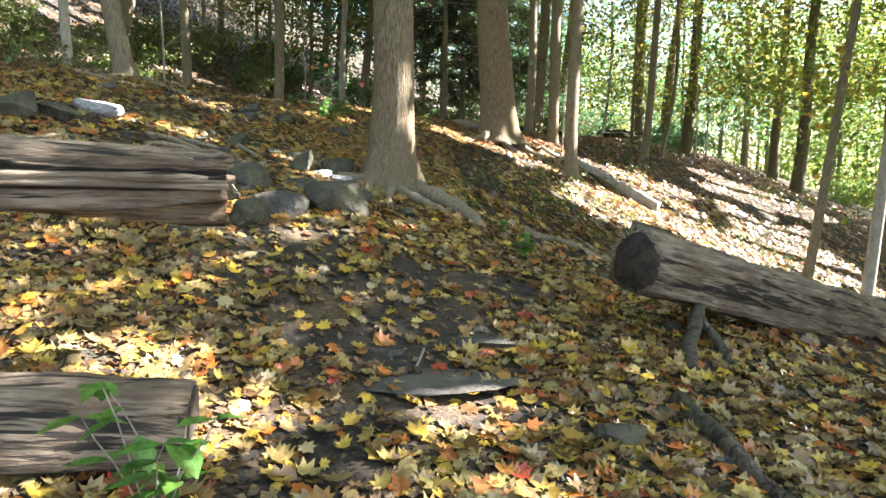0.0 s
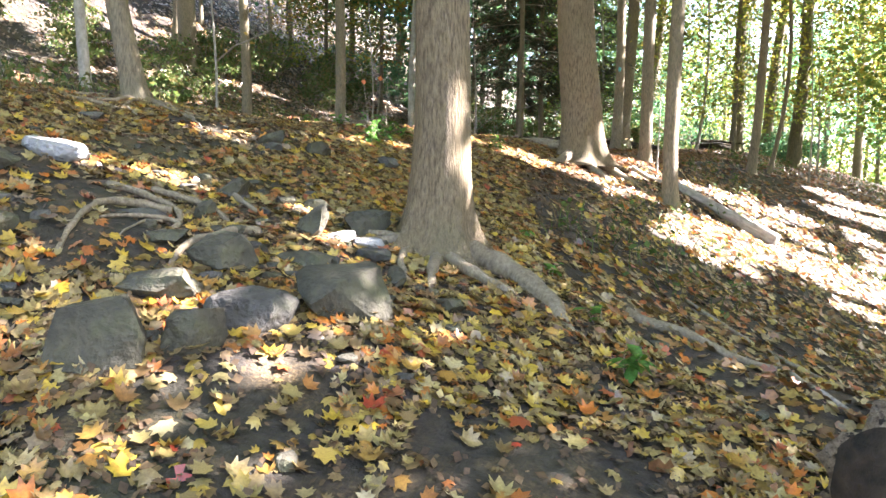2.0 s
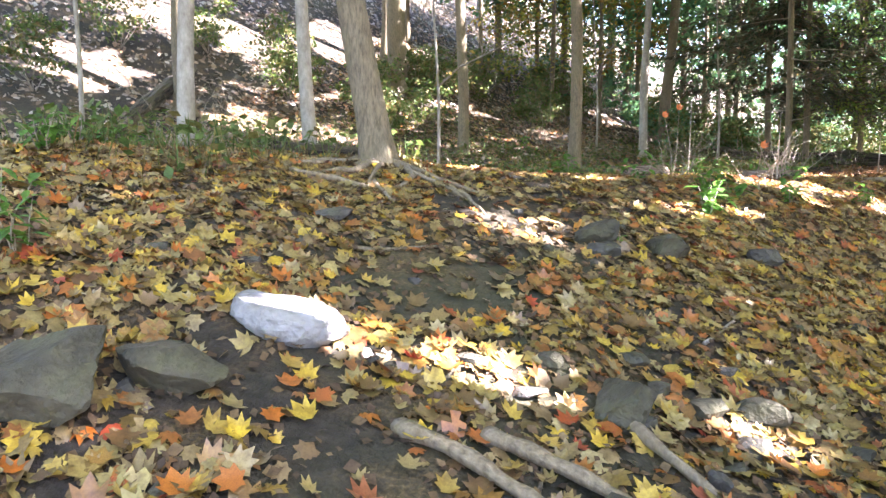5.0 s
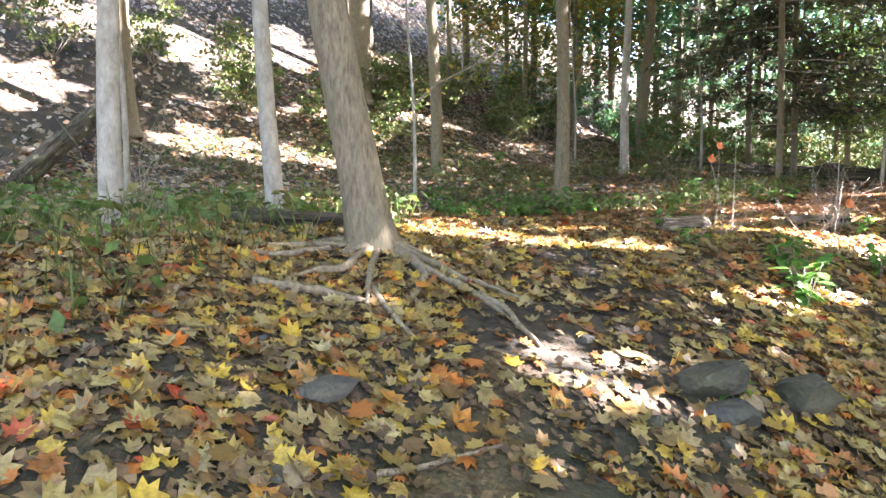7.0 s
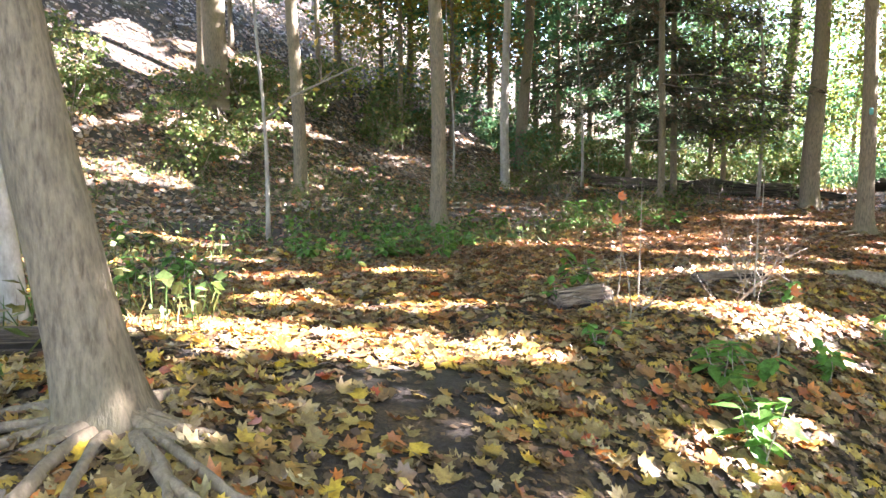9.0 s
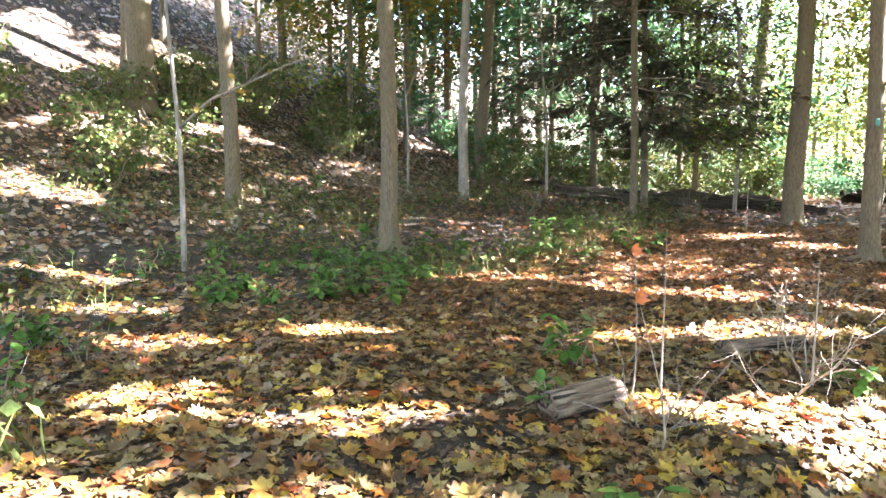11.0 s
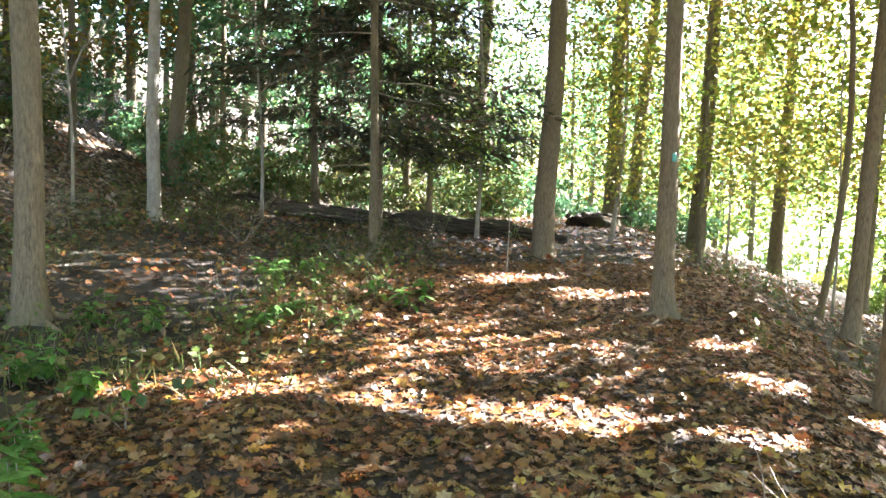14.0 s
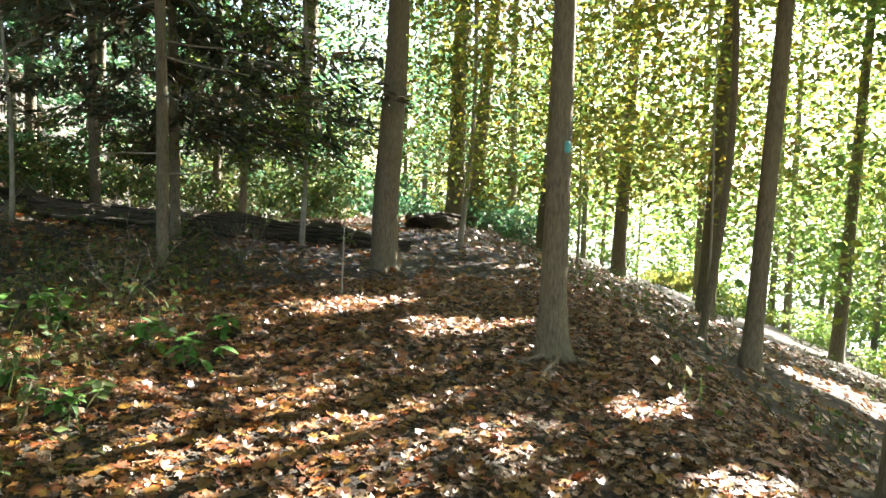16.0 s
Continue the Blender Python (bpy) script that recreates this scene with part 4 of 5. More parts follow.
stone(-1.26, 4.8, 0.16, 0.13, 0.13, -0.2, ROCK, "blocky grey-green stone beside the path", 0.28, 8)
stone(-1.66, 5.2, 0.2, 0.14, 0.09, 0.1, ROCK, "flat pale-edged stone under leaves", 0.3, 9)
stone(-1.26, 6.48, 0.15, 0.13, 0.12, -0.5, ROCK, "angular grey stone in the path", 0.28, 10, 0.45)
stone(-1.0, 7.0, 0.17, 0.14, 0.13, 0.5, ROCK, "angular grey stone beside the maple", 0.25, 11, 0.2)
stone(-0.9, 6.6, 0.13, 0.09, 0.07, 0.3, ROCK_PALE, "small pale stone beside the maple", 0.3, 12)
stone(-1.08, 6.52, 0.10, 0.08, 0.07, 0.9, ROCK_PALE, "small pale stone in the path", 0.3, 13)
stone(-0.86, 6.36, 0.16, 0.08, 0.06, -0.5, ROCK_DARK, "long dark stone below the maple", 0.3, 32)
stone(-0.62, 6.0, 0.07, 0.1, 0.08, 0.3, ROCK, "upright grey stone below the maple", 0.3, 33, 0.4)
stone(-0.3, 5.8, 0.09, 0.07, 0.06, 0.3, ROCK, "small grey stone below the maple", 0.3, 34)
stone(-1.95, 6.95, 0.15, 0.13, 0.1, -0.8, ROCK, "angular grey stone in the path", 0.25, 14, 0.45)
stone(-1.87, 6.3, 0.085, 0.08, 0.09, 0.2, ROCK, "small pointed grey stone between roots", 0.3, 15, 0.3)
stone(-2.16, 6.04, 0.16, 0.1, 0.05, 0.3, ROCK_DARK, "dark flat stone framed by roots", 0.4, 16)
stone(-1.9, 5.78, 0.15, 0.1, 0.05, 0.2, ROCK, "flat grey stone between roots", 0.35, 35)
stone(-1.1, 5.95, 0.16, 0.1, 0.07, 0.1, ROCK, "flat grey stone behind the boulder", 0.3, 36)
stone(-0.15, 3.15, 0.42, 0.2, 0.028, 0.1, ROCK_DARK, _slab, 0.46, 17)
stone(0.2, 3.62, 0.2, 0.08, 0.04, -0.1, ROCK_DARK, _slab, 0.4, 18)
stone(0.7, 2.7, 0.14, 0.1, 0.06, 0.4, ROCK, "small flat stone under leaves", 0.35, 19)
stone(-2.26, 8.66, 0.12, 0.09, 0.07, 0.2, ROCK_DARK, "dark flat stone on the slope", 0.3, 20)
stone(-1.95, 9.02, 0.16, 0.12, 0.12, -0.3, ROCK, "tilted grey stone on the slope", 0.3, 21, 0.4)
stone(-1.36, 9.68, 0.13, 0.09, 0.09, 0.5, ROCK_DARK, "dark angular stone on the slope", 0.3, 22)
stone(-1.51, 7.4, 0.12, 0.09, 0.06, 0.1, ROCK, "small grey stone in the path", 0.3, 23)
stone(-1.7, 7.25, 0.08, 0.08, 0.05, 0.7, ROCK, "small grey stone in the path", 0.3, 24)
stone(-2.85, 5.78, 0.11, 0.08, 0.04, 0.3, ROCK_DARK, _slab, 0.4, 25)
stone(-2.36, 8.84, 0.17, 0.1, 0.1, -0.5, ROCK, "tilted grey stone on the slope", 0.35, 27, 0.3)
stone(-3.59, 7.9, 0.12, 0.1, 0.05, 0.0, ROCK_DARK, "dark flat stone under leaves", 0.35, 28)
_rng = np.random.default_rng(77)
for i in range(60):
    x, y = _rng.normal(-1.6, 0.75), _rng.normal(6.3, 0.9)
    stone(x, y, _rng.uniform(0.03, 0.085), _rng.uniform(0.03, 0.075), _rng.uniform(0.02, 0.05), _rng.uniform(0, 3), (ROCK, ROCK, ROCK_DARK, ROCK)[i % 4], "small loose stone among fallen leaves", 0.35, 100 + i, name="pebble", group="small stones")
for i in range(40):
    x, y = _rng.uniform(-4, 2), _rng.uniform(2.4, 10)
    stone(x, y, _rng.uniform(0.03, 0.08), _rng.uniform(0.03, 0.07), _rng.uniform(0.02, 0.04), _rng.uniform(0, 3), (ROCK, ROCK_DARK)[i % 2], "small loose stone among fallen leaves", 0.4, 200 + i, name="pebble", group="small stones")


# ---- green plants, shrubs and saplings ----
OVAL = np.array([(0, 0, 0), (0.22, 0.25, 0.05), (0.26, 0.55, 0.04), (0, 1.0, -0.06), (-0.26, 0.55, 0.04), (-0.22, 0.25, 0.05), (0, 0.5, -0.02)])
OVAL_F = np.array([(6, 0, 1), (6, 1, 2), (6, 2, 3), (6, 3, 4), (6, 4, 5), (6, 5, 0)])


def plant(x, y, height, stems, leaf, seed, mat=None, label="small green seedling with broad leaves among fallen leaves", spread=0.35, per=7):
    """A low plant: a few thin stems, each with its own leaves."""
    rng = np.random.default_rng(900 + seed)
    top = thing("green_plant", x, y, ground_at(x, y) - 0.01, label, "plant", "green plants")
    leaves = []
    for s in range(stems):
        a = rng.uniform(0, 6.28)
        path = wander((0.02 * math.cos(a), 0.02 * math.sin(a), 0), (spread * math.cos(a), spread * math.sin(a), 1), height * rng.uniform(0.6, 1.0), 5, 0.13, rng)
        part("stem", tube_mesh("stem", TWIG, path, [0.004, 0.0036, 0.0032, 0.0028, 0.0022, 0.0015], sides=5), top)
        for j in range(per):
            k = int(rng.integers(2, 6))
            leaves.append((path[k], rng.uniform(0, 6.28), rng.uniform(-0.75, 0.15), leaf * rng.uniform(0.65, 1.2)))
    n = len(leaves)
    yaw, tip = np.array([l[1] for l in leaves]), np.array([l[2] for l in leaves])
    c, q, ct, st, z, o = np.cos(yaw), np.sin(yaw), np.cos(tip), np.sin(tip), np.zeros(n), np.ones(n)
    rz = np.stack([np.stack([c, -q, z], 1), np.stack([q, c, z], 1), np.stack([z, z, o], 1)], 1)
    rx = np.stack([np.stack([o, z, z], 1), np.stack([z, ct, -st], 1), np.stack([z, st, ct], 1)], 1)
    v, f = scatter(OVAL, OVAL_F, np.array([tuple(l[0]) for l in leaves]), rz @ rx, np.array([l[3] for l in leaves]))
    part("foliage", mesh_of("foliage", v, f, mat or GREEN), top)


PLANTS_PATH = [(-0.80, 1.98, 0.50, 6, 0.11), (0.6, 5.58, 0.2, 3, 0.11), (0.55, 6.35, 0.14, 2, 0.1), (-1.71, 10.49, 0.3, 4, 0.13), (-1.6, 10.9, 0.28, 3, 0.12), (-2.33, 11.4, 0.2, 3, 0.1), (-1.5, 11.4, 0.3, 3, 0.12), (-1.03, 11.6, 0.3, 4, 0.12), (-2.3, 13.4, 0.4, 5, 0.13), (-2.5, 12.5, 0.25, 3, 0.1), (-2.0, 21.1, 0.5, 7, 0.16), (-1.5, 21.4, 0.45, 6, 0.15)]
PLANTS_FLAT = [(-2.1, 21.9, 0.4, 5, 0.15), (-6.4, 18.1, 0.4, 6, 0.14), (-4.5, 18.4, 0.3, 6, 0.15), (-4.9, 17.3, 0.25, 5, 0.14), (-4.55, 16.1, 0.3, 6, 0.13), (-3.85, 16.2, 0.3, 5, 0.12), (-3.7, 17.6, 0.35, 6, 0.14), (-4.0, 18.2, 0.3, 6, 0.14), (-3.35, 19.5, 0.35, 6, 0.15), (-1.95, 19.9, 0.3, 5, 0.14), (-2.3, 19.5, 0.3, 6, 0.14), (-0.7, 20.1, 0.3, 5, 0.14)]
PLANTS_EDGE = [(-0.3, 20.8, 0.3, 5, 0.14), (-6.1, 13.1, 0.35, 5, 0.14), (-5.9, 13.6, 0.35, 5, 0.14), (-4.2, 6.5, 0.25, 4, 0.09), (-4.5, 6.7, 0.25, 4, 0.09), (-5.3, 7.6, 0.3, 5, 0.1), (-1.7, 11.2, 0.3, 4, 0.12), (-2.2, 8.8, 0.12, 2, 0.07), (-0.9, 13.0, 0.3, 4, 0.1), (-0.3, 12.6, 0.3, 4, 0.1), (0.3, 7.3, 0.14, 2, 0.12), (0.1, 8.2, 0.12, 2, 0.1)]
for i, (x, y, h, s, l) in enumerate(PLANTS_PATH + PLANTS_FLAT + PLANTS_EDGE):
    plant(x, y, h, s, l, i)
_rng = np.random.default_rng(87)
for i in range(18):
    plant(_rng.uniform(-5.6, -3.2), _rng.uniform(15.6, 19.2), _rng.uniform(0.15, 0.3), 5, _rng.uniform(0.11, 0.15), 200 + i)
_rng = np.random.default_rng(88)
for i in range(70):
    u = i % 3
    x, y = ((_rng.uniform(-9, 1), _rng.uniform(18.5, 26)), (_rng.uniform(-9.5, -5), _rng.uniform(7, 14)), (_rng.uniform(-8, -3.2), _rng.uniform(15.5, 20)))[u]
    plant(x, y, _rng.uniform(0.2, 0.5), int(_rng.integers(3, 6)), _rng.uniform(0.09, 0.15), 50 + i, (GREEN, GREEN_DULL)[i % 2], ("small green seedling with broad leaves among fallen leaves", "dull green low weed with small leaves")[i % 2])


def dead_bush(x, y, height, twigs, seed, label="leafless grey bush of thin tangled twigs", width=0.6):
    rng = np.random.default_rng(1200 + seed)
    top = thing("dead_bush", x, y, ground_at(x, y) - 0.02, label, "bush", "leafless bushes")
    for i in range(twigs):
        a = rng.uniform(0, 6.28)
        path = wander((0.05 * math.cos(a), 0.05 * math.sin(a), 0), (width * math.cos(a), width * math.sin(a), rng.uniform(0.4, 1.2)), height * rng.uniform(0.6, 1.2), 7, 0.17, rng)
        r = rng.uniform(0.003, 0.007)
        bits = [tube(path, [r * (1 - 0.11 * q) for q in range(8)], sides=5)]
        for _ in range(4):
            k = int(rng.integers(2, 7))
            d = Vector(rng.normal(0, 1, 3)) + Vector((0, 0, 0.6))
            side = wander(path[k], d, height * rng.uniform(0.2, 0.5), 4, 0.2, rng)
            bits.append(tube(side, [r * 0.5 * (1 - 0.18 * q) for q in range(5)], sides=4))
        v, f = joined(bits)
        part("twig", mesh_of("twig", v, f, TWIG), top)


dead_bush(-2.07, 12.35, 0.62, 8, 1)
dead_bush(-1.3, 12.9, 0.6, 6, 2)
dead_bush(-0.9, 13.9, 0.7, 9, 3)
dead_bush(-1.0, 13.3, 0.6, 6, 4)
dead_bush(-7.4, 11.6, 1.1, 14, 5)
dead_bush(-8.2, 12.5, 1.1, 12, 6)
dead_bush(-5.2, 24.6, 2.2, 16, 7, width=0.9)
dead_bush(-6.3, 25.4, 2.4, 16, 8, width=0.9)
dead_bush(-2.2, 24.8, 1.3, 12, 9)
dead_bush(-0.8, 22.4, 0.9, 9, 10)
dead_bush(1.3, 25.2, 0.9, 9, 11)
dead_bush(-2.6, 20.8, 0.8, 8, 12)


def shrub(x, y, w, h, seed, mat, label, n=900, leaf=0.1, lo=0.1):
    top = thing("shrub", x, y, ground_at(x, y), label, "shrub", "hill shrubs")
    rng = np.random.default_rng(1500 + seed)
    for i in range(5):
        a = rng.uniform(0, 6.28)
        path = wander((0, 0, -0.05), (0.6 * math.cos(a), 0.6 * math.sin(a), 1), h * 0.9, 5, 0.12, rng)
        part("stem", tube_mesh("stem", TWIG, path, [0.014 * (1 - 0.16 * q) for q in range(6)], sides=5), top)
    part("foliage", leaf_cloud("foliage", mat, n, 34, leaf, lo, h, w, 0.13 * w + 0.04, 1500 + seed, 0.8), top)


_rng = np.random.default_rng(99)
for i in range(34):
    y = _rng.uniform(15, 40)
    x = -14 + 16 / 28 * (y - 12) - _rng.uniform(0.2, 7)
    k = i % 4
    shrub(x, y, _rng.uniform(0.5, 1.1), _rng.uniform(0.7, 2.0), i, TEAL_CROWN if y > 31 else GREEN_DULL, "deep green leafy shrub on the hillside" if y > 31 else "dull green weedy shrub on the hillside")
for i in range(18):
    x, y = _rng.uniform(-1, 12), _rng.uniform(28.5, 36)
    shrub(x, y, _rng.uniform(0.5, 1.0), _rng.uniform(0.5, 1.3), 60 + i, (TEAL_CROWN, GREEN_DULL)[i % 2], "green shrub behind the clearing")
for i in range(20):
    x, y = -3.5 + 0.52 * i, _rng.uniform(29.5, 33.5)
    shrub(x, y, _rng.uniform(0.6, 1.0), _rng.uniform(1.2, 2.4), 200 + i, (GREEN_DULL, TEAL_CROWN, GREEN_DULL)[i % 3], "green undergrowth shrub behind the fallen trunks", 1100)
for i in range(22):
    y = _rng.uniform(16, 36)
    x = 0.48 * y - 3 + _rng.uniform(5.0, 14)
    shrub(x, y, _rng.uniform(0.5, 1.0), _rng.uniform(0.5, 1.3), 90 + i, (GREEN_CROWN, YELLOW_CROWN)[i % 2], "sunlit yellow-green shrub on the valley slope")


def sapling(x, y, r, height, fork, seed, reach, up, label):
    """A bare young stem with one long side branch that forks into thin twigs."""
    rng = np.random.default_rng(seed)
    z = ground_at(x, y) - 0.03
    top = thing("sapling", x, y, z, label, "tree", "saplings")
    hs = [height * k for k in (0, 0.04, 0.1, 0.18, 0.26, 0.38, 0.54, 0.72, 1.0)]
    part("trunk", tube_mesh("trunk", BARK_PALE, [(-0.02 * h + 0.05 * math.sin(1.1 * h), 0.0, h) for h in hs], [r * (1 - 0.1 * i) for i in range(len(hs))], sides=9, lump=0.04, seed=seed), top)
    if reach:
        b = Vector((-0.02 * fork + 0.05 * math.sin(1.1 * fork), 0, fork))
        path = [b, b + Vector((reach * 0.22, 0, up * 0.4)), b + Vector((reach * 0.45, 0.05, up * 0.62)), b + Vector((reach * 0.75, 0.05, up * 0.9)), b + Vector((reach, 0, up))]
        arm = part("branch", tube_mesh("branch", TWIG, path, [r * 0.5, r * 0.42, r * 0.34, r * 0.24, r * 0.12], sides=7), top)
        for i in range(12):
            s = path[int(rng.integers(1, 5))]
            tw = wander(s, (rng.uniform(0.2, 1), rng.normal(0, 0.5), rng.uniform(-0.1, 1)), rng.uniform(0.3, 0.8), 5, 0.25, rng)
            part("twig", tube_mesh("twig", TWIG, tw, [r * 0.2 * (1 - 0.17 * q) for q in range(6)], sides=4), arm)
            if height < 3:
                continue
            lp = np.array([tuple(tw[5])])
            v, f = scatter(OVAL, OVAL_F, lp, spin(1, rng, 0.7), rng.uniform(0.09, 0.15, 1))
            part("leaf", mesh_of("leaf", v, f, LITTER), arm)


sapling(-6.7, 17.75, 0.042, 8, 1.78, 1, 1.9, 0.85, "thin pale sapling with one long forked side branch")
sapling(-5.0, 26.6, 0.04, 6, 2.2, 2, 1.0, 1.4, "thin crooked sapling at the hill's foot")
sapling(-1.05, 13.1, 0.012, 0.75, 0.4, 3, 0.0, 0.0, "thin bare pale stem standing beside the path")
sapling(-1.95, 12.75, 0.009, 0.9, 0.4, 4, 0.0, 0.0, "thin bare stem standing beside the path")
sapling(1.6, 22.4, 0.02, 1.0, 0.5, 5, 0.0, 0.0, "short bare stem standing in the leaves")
sapling(-8.6, 12.9, 0.045, 9, 2.6, 6, 1.6, 0.3, "thin pale sapling with bare pale branches")
sapling(-9.2, 11.6, 0.04, 9, 2.4, 7, 1.4, 0.3, "thin pale sapling with bare pale branches")
sapling(-1.6, 28.0, 0.045, 9, 2.6, 8, 0.8, 0.5, "thin pale sapling before the conifers")
sapling(9.6, 27.0, 0.04, 8, 2.0, 9, 0.9, 0.8, "thin dark sapling on the valley slope")
sapling(7.4, 21.7, 0.03, 7, 2.0, 10, 0.8, 0.8, "thin dark sapling on the valley slope")
sapling(2.55, 15.9, 0.025, 1.9, 0.9, 11, 0.5, -0.25, "broken bare stem at the terrace's edge")



def leaf_stalk(x, y, height, lean, seed):
    """A thin bent stalk that still holds one orange leaf."""
    rng = np.random.default_rng(seed)
    top = thing("leaf_stalk", x, y, ground_at(x, y) - 0.02, "thin bare stalk holding one orange leaf", "plant", "leaf stalks")
    path = wander((0, 0, 0), (lean, 0, 1), height, 7, 0.12, rng)
    part("stem", tube_mesh("stem", TWIG, path, [0.006 - 0.0006 * q for q in range(8)], sides=5), top)
    tv, tf = maple_outline(0.9)
    leaf = part("leaf", mesh_of("leaf", tv * 0.085, tf, ORANGE_LEAF), top, "orange curled leaf")
    leaf.location, leaf.rotation_euler = path[-1], (radians(75), 0.3, 0.4)


ORANGE_LEAF = plain("orange_leaf", (0.55, 0.15, 0.03), 0.5, 40)
leaf_stalk(-2.12, 12.7, 0.8, 0.25, 1)
leaf_stalk(-2.1, 12.05, 0.7, 0.2, 2)
leaf_stalk(-1.3, 11.7, 0.5, -0.2, 3)

# the trail blaze, painted on the slim tree
_z = 1.86
blaze = new("trail_blaze", tube_mesh("trail_blaze", TEAL_PAINT, [(0, 0, -0.05), (0, 0, -0.02), (0, 0, 0.02), (0, 0, 0.05)], [0.014, 0.02, 0.02, 0.014], sides=12))
blaze.location = (2.24, 19.235, ground_at(2.25, 19.35) + _z)
blaze.scale = (1.6, 0.9, 1.0)
tagged(blaze, "small teal paint mark on a tree trunk", "trail mark")

# broken branches lying against the rotten trunks
for a, b, r in (((-1.0, 28.6), (-0.2, 27.7), 0.04), ((0.3, 28.5), (1.2, 27.1), 0.035), ((1.6, 27.6), (2.7, 26.2), 0.04), ((3.0, 26.9), (3.6, 25.6), 0.035), ((-2.0, 29.6), (-0.9, 29.3), 0.04)):
    stick([a, ((a[0] + b[0]) / 2 + 0.15, (a[1] + b[1]) / 2), b], r, LOG_DARK, "dark dead branch lying against a rotten trunk", lift=0.08)
for i, (x, y) in enumerate(((-0.6, 28.2), (0.8, 27.2), (1.9, 26.5), (3.2, 25.7), (2.6, 27.2), (0.1, 28.6))):
    plant(x, y, 0.45, 5, 0.12, 400 + i, GREEN_DULL, "dull green low weed with small leaves")

# the earth mound with an old stump at the far end of the path
mound = stone(6.9, 28.9, 0.9, 0.6, 0.32, 0.3, SOIL, "low earth mound with broken wood at the path's end", 0.3, 300, name="earth_mound", group="mound")
stick([(6.2, 28.2), (6.9, 28.5), (7.7, 28.3)], 0.06, LOG_DARK, lift=0.3)
stick([(6.0, 28.6), (6.2, 28.9)], 0.07, LOG_DARK, lift=0.25)


# ---- fallen leaves ----
def patchy(x, y, seed, scale=0.9):
    o = seed * 7.3
    return np.sin(scale * 2.1 * x + o) * np.sin(scale * 1.9 * y - o) + 0.6 * np.sin(scale * 4.3 * x - 1.7 * y * scale + o) + 0.5 * np.sin(scale * 5.1 * y + 2.2 * x * scale - o)


def path_x(y):
    return np.interp(y, [0, 2, 3.5, 5, 6.5, 8, 11.5, 14.5, 20, 25], [0.0, -0.2, -0.6, -1.4, -2.3, -2.7, -2.9, -2.0, 1.0, 3.6])


def litter(name, mat, template, faces, n, box, size, seed, keep, label, flat=0.16):
    rng = np.random.default_rng(seed)
    x, y = rng.uniform(box[0], box[1], n), rng.uniform(box[2], box[3], n)
    ok = rng.uniform(0, 1, n) < keep(x, y)
    x, y = x[ok], y[ok]
    m = len(x)
    v, f = scatter(template, faces, np.stack([x, y, np.zeros(m)], 1), spin(m, rng, flat), rng.uniform(size[0], size[1], m))
    v[:, 2] += land(v[:, 0], v[:, 1]) + np.repeat(rng.uniform(0.004, 0.026, m), len(template))
    ob = new(name, mesh_of(name, v, f, mat))
    return tagged(ob, label, "fallen leaves", kind="stuff")


BARE = [(-2.2, 5.75, 0.55, 0.5), (-3.0, 6.35, 0.6, 0.4), (-2.9, 7.5, 0.4, 0.5), (-3.2, 10.3, 0.55, 0.5), (-0.35, 3.8, 0.75, 0.55), (-0.85, 4.45, 0.45, 0.35), (0.15, 4.5, 0.5, 0.3), (-3.1, 9.0, 0.35, 0.5), (-0.1, 2.9, 0.5, 0.25)]


def covered(x, y):
    """How far leaves cover the ground: 1, and less where feet have worn the soil bare."""
    k = np.ones_like(x)
    for a, b, ra, rb in BARE:
        d = ((x - a) / ra) ** 2 + ((y - b) / rb) ** 2 + 0.35 * patchy(x, y, 3, 2.0)
        k = np.minimum(k, 0.2 + 0.8 * smooth(0.5, 1.3, d))
    return k


def near_keep(brown):
    def keep(x, y):
        bare = smooth(1.15, 0.2, np.abs(x - path_x(y) - 0.15)) * smooth(-0.5, 0.5, patchy(x, y, 1)) * smooth(16, 12, y)
        k = (1 - 0.6 * bare) * (0.72 + 0.28 * smooth(-0.8, 0.4, patchy(x, y, 2, 0.6)))
        b = 0.55 * smooth(9.5, 14.0, y) + 0.45 * smooth(14.0, 17.5, y)
        return covered(x, y) * k * (b if brown else 1 - 0.88 * b)
    return keep


def by_path(y0, y1, half):
    """Keeps what lies within a band beside the path."""
    return lambda x, y: (np.abs(x - path_x(y)) < half) & (y > y0) & (y < y1)


_near, _band = near_keep(False), by_path(1.2, 15.5, 3.0)
_brown, _flat = near_keep(True), by_path(9.0, 23.0, 3.6)
for i, curl in enumerate((0.25, -0.3, 0.6, -0.6)):
    tv, tf = maple_outline(curl)
    litter("leaf_litter", LITTER, tv, tf, 23000, (-7, 4.5, 1.2, 15.5), (0.04, 0.11), 500 + i, lambda x, y: _near(x, y) * _band(x, y), "yellow, tan and red maple leaves thick on the ground", 0.24)
    litter("leaf_litter", LITTER_BROWN, tv, tf, 21000, (-7, 7, 9, 23), (0.04, 0.105), 510 + i, lambda x, y: _brown(x, y) * _flat(x, y), "brown and ochre maple leaves thick on the terrace", 0.26)


def mid_keep(x, y):
    return np.where((_band(x, y) | _flat(x, y)), 0.12 * covered(x, y), 0.95)


STAR = np.array([(0, 0, 0), (-0.24, -0.3, 0.08), (-0.5, 0.0, 0.14), (-0.26, 0.1, 0.04), (-0.36, 0.38, 0.12), (0, 0.58, 0.1), (0.36, 0.38, 0.1), (0.26, 0.1, 0.04), (0.5, 0.0, 0.14), (0.24, -0.3, 0.08)])
STAR_F = np.array([(0, k + 1, k) for k in range(1, 9)])


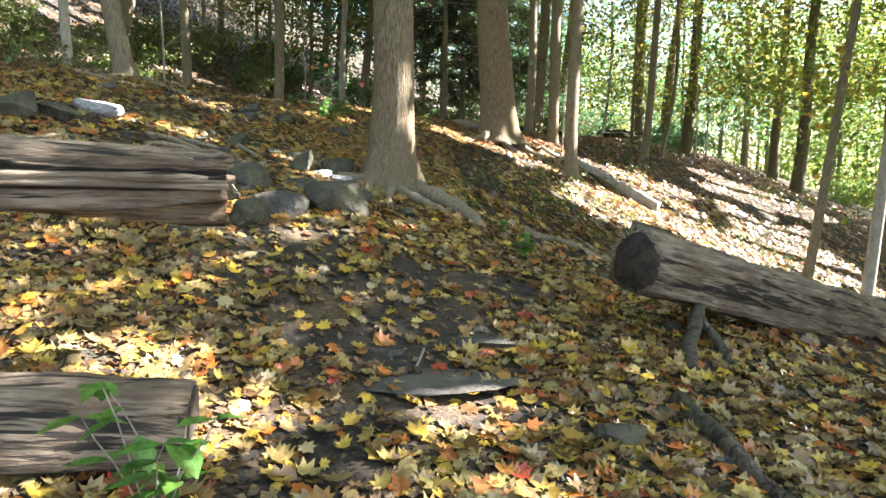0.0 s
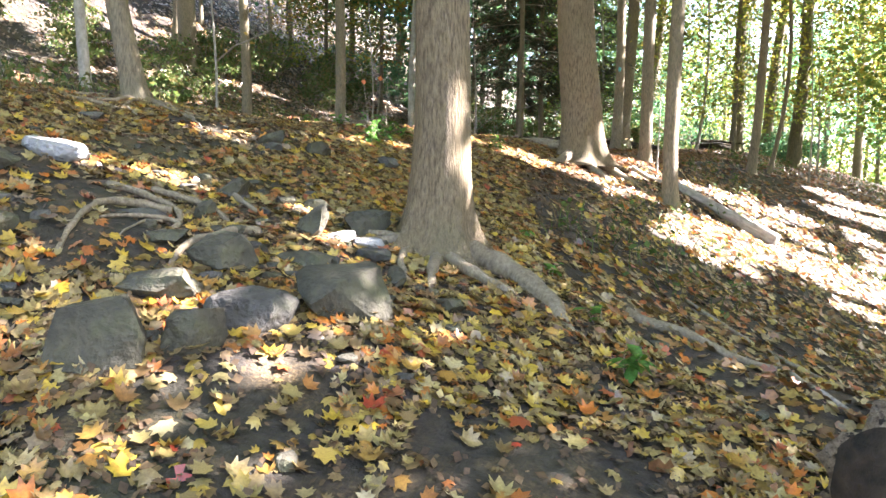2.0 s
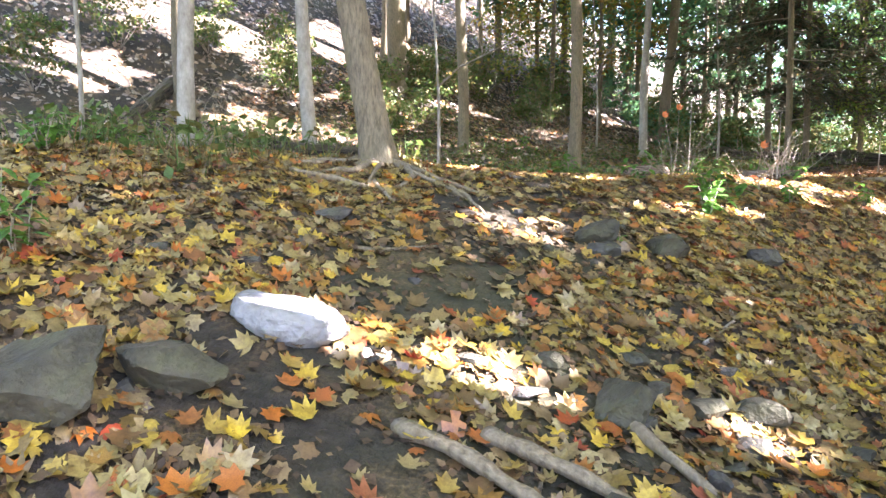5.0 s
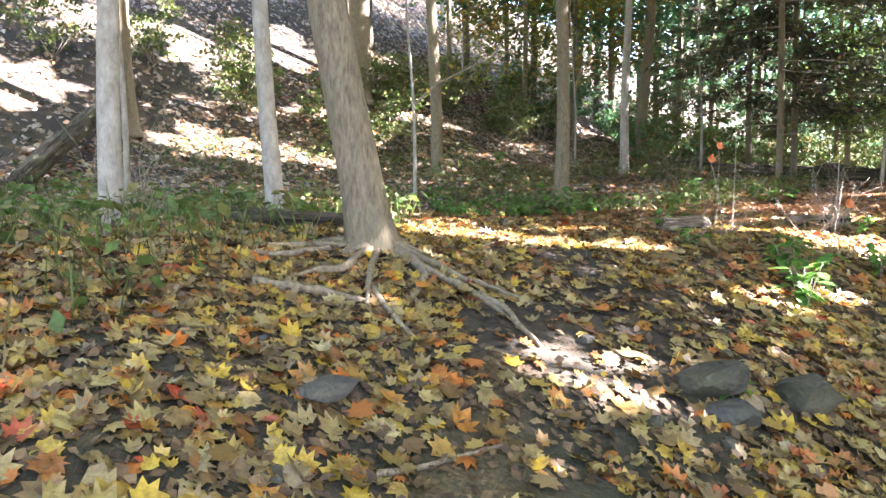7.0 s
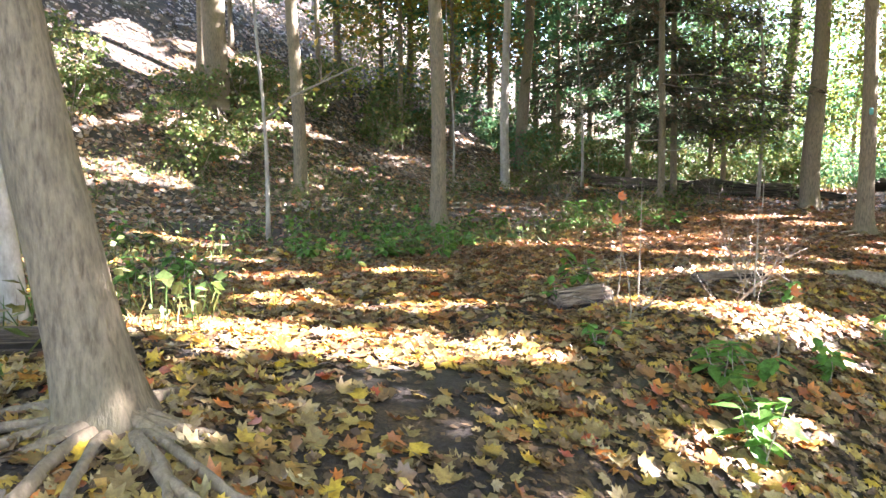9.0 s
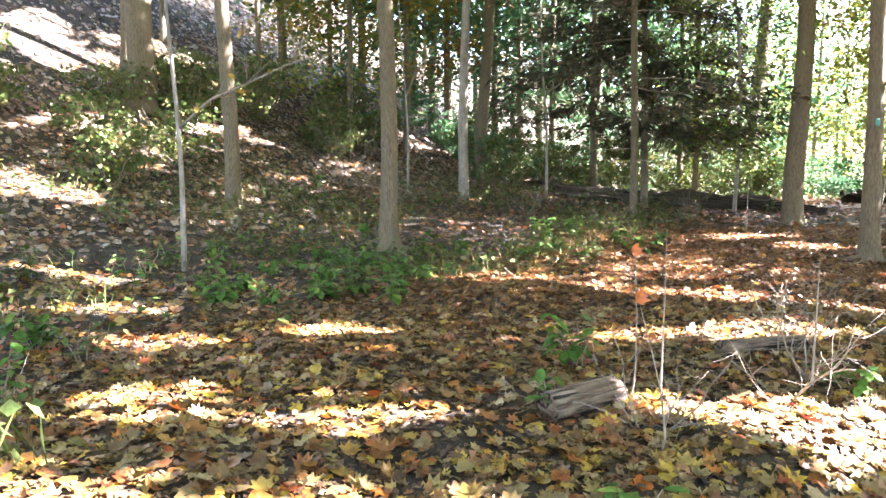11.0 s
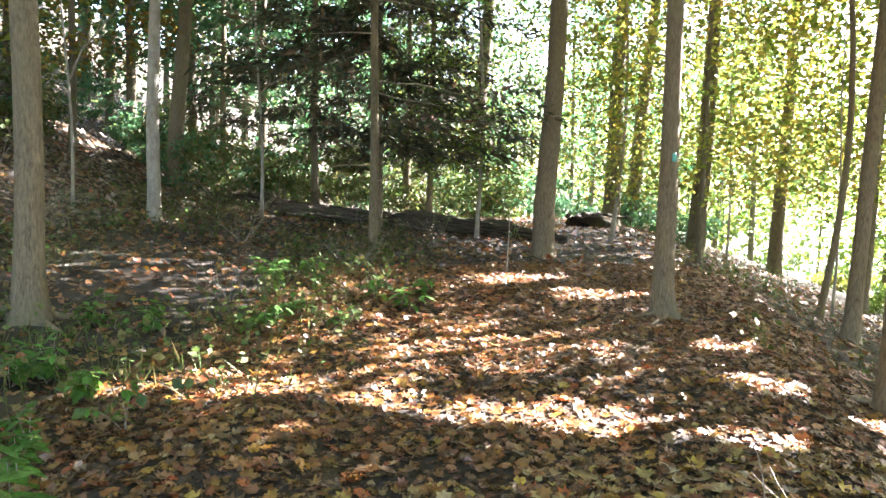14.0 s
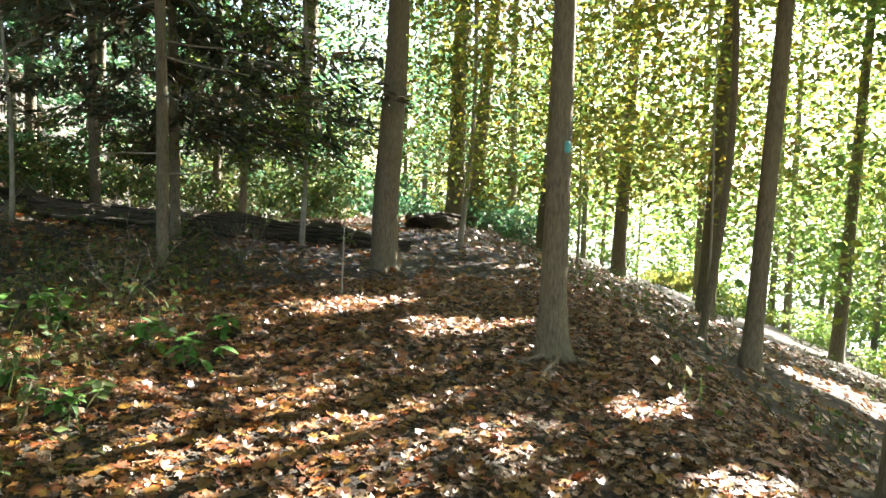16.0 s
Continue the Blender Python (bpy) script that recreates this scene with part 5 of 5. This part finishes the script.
def hill_keep(x, y):
    d = -0.87 * (x + 14) + 0.497 * (y - 12)
    return np.where(d > -2, 0.9, 0.0)


litter("leaf_litter", LITTER_BROWN, STAR, STAR_F, 50000, (-13, 13, -1, 33), (0.055, 0.12), 520, mid_keep, "brown and ochre leaves on the woodland floor", 0.35)
litter("leaf_litter", LITTER, STAR, STAR_F, 38000, (-10, 12, 1, 17), (0.05, 0.115), 521, mid_keep, "yellow and tan leaves on the slope", 0.35)
litter("leaf_crumbs", LITTER_CRUMBS, DIAMOND, DIAMOND_F, 150000, (-7, 5, 1.2, 22), (0.018, 0.055), 523, lambda x, y: (0.15 + 0.85 * covered(x, y)) * (_band(x, y) | _flat(x, y)), "dark broken crumbs of old leaves over the soil", 0.35)
litter("leaf_litter", LITTER_HILL, DIAMOND, DIAMOND_F, 70000, (-34, 10, 10, 48), (0.08, 0.2), 522, hill_keep, "brown leaves on the steep hillside", 0.45)


# weeds and thin stalks over the back of the clearing
def weeds(name, n, box, seed, size, mat, label, keep):
    rng = np.random.default_rng(seed)
    x, y = rng.uniform(box[0], box[1], n), rng.uniform(box[2], box[3], n)
    ok = rng.uniform(0, 1, n) < keep(x, y)
    x, y = x[ok], y[ok]
    m = len(x)
    blade = np.array([(-0.02, 0, 0), (0.02, 0, 0), (0.05, 0.03, 0.55), (0.16, 0.1, 1.0)])
    v, f = scatter(blade, np.array([(0, 1, 2), (0, 2, 3)]), np.stack([x, y, land(x, y) - 0.01], 1), spin(m, rng, 0.3), rng.uniform(size[0], size[1], m))
    v2, f2 = scatter(DIAMOND, DIAMOND_F, np.stack([x, y, land(x, y) + rng.uniform(0.03, 0.3, m)], 1) + rng.normal(0, 0.05, (m, 3)) * [1, 1, 0.2], spin(m, rng, 0.5), rng.uniform(0.04, 0.11, m))
    ob = new(name, mesh_of(name, np.concatenate([v, v2]), np.concatenate([f, f2 + len(v)]), mat))
    tagged(ob, label, "undergrowth", kind="stuff")


weeds("undergrowth", 17000, (-12, 4, 15.5, 30), 531, (0.08, 0.35), GREEN_DULL, "thin green and brown weeds over the back of the clearing", lambda x, y: smooth(-0.9, 0.6, patchy(x, y, 4, 0.35)) * smooth(1.2, 3.0, path_x(y) - x) * smooth(15.5, 18.5, y))
weeds("undergrowth", 6500, (-12, -4.4, 6, 15), 532, (0.08, 0.35), GREEN_DULL, "thin green weeds beside the leaning tree", lambda x, y: smooth(-0.4, 0.8, patchy(x, y, 5, 0.4)))
weeds("undergrowth", 9000, (0, 13, 8, 30), 533, (0.1, 0.35), GREEN_DULL, "low green weeds on the slope to the valley", lambda x, y: smooth(0.1, 0.9, patchy(x, y, 6, 0.4)) * (x > path_x(y) + 2.2))

# leaves that lie singly on the path
SINGLE = []
for i, curl in enumerate((0.25, -0.25, 0.4, 0.12)):
    tv, tf = maple_outline(curl)
    SINGLE.append(mesh_of("maple_leaf", tv, tf, LEAF_SINGLE))
_rng = np.random.default_rng(600)
for i in range(280):
    y = _rng.uniform(2.2, 14.0)
    x = float(path_x(y)) + _rng.normal(0.1, 1.1)
    ob = new("maple_leaf", SINGLE[i % 4])
    ob.parent = ground
    e = 0.08
    n = Vector((-(ground_at(x + e, y) - ground_at(x - e, y)) / (2 * e), -(ground_at(x, y + e) - ground_at(x, y - e)) / (2 * e), 1)).normalized()
    q = n.to_track_quat("Z", "Y").to_matrix().to_4x4() @ pose(0, 0, 0, _rng.normal(0, 8), _rng.normal(0, 8), _rng.uniform(0, 360))
    s = _rng.uniform(0.07, 0.115)
    ob.matrix_basis = Matrix.Translation((x, y, ground_at(x, y) + 0.035)) @ q @ Matrix.Diagonal((s, s, s, 1))
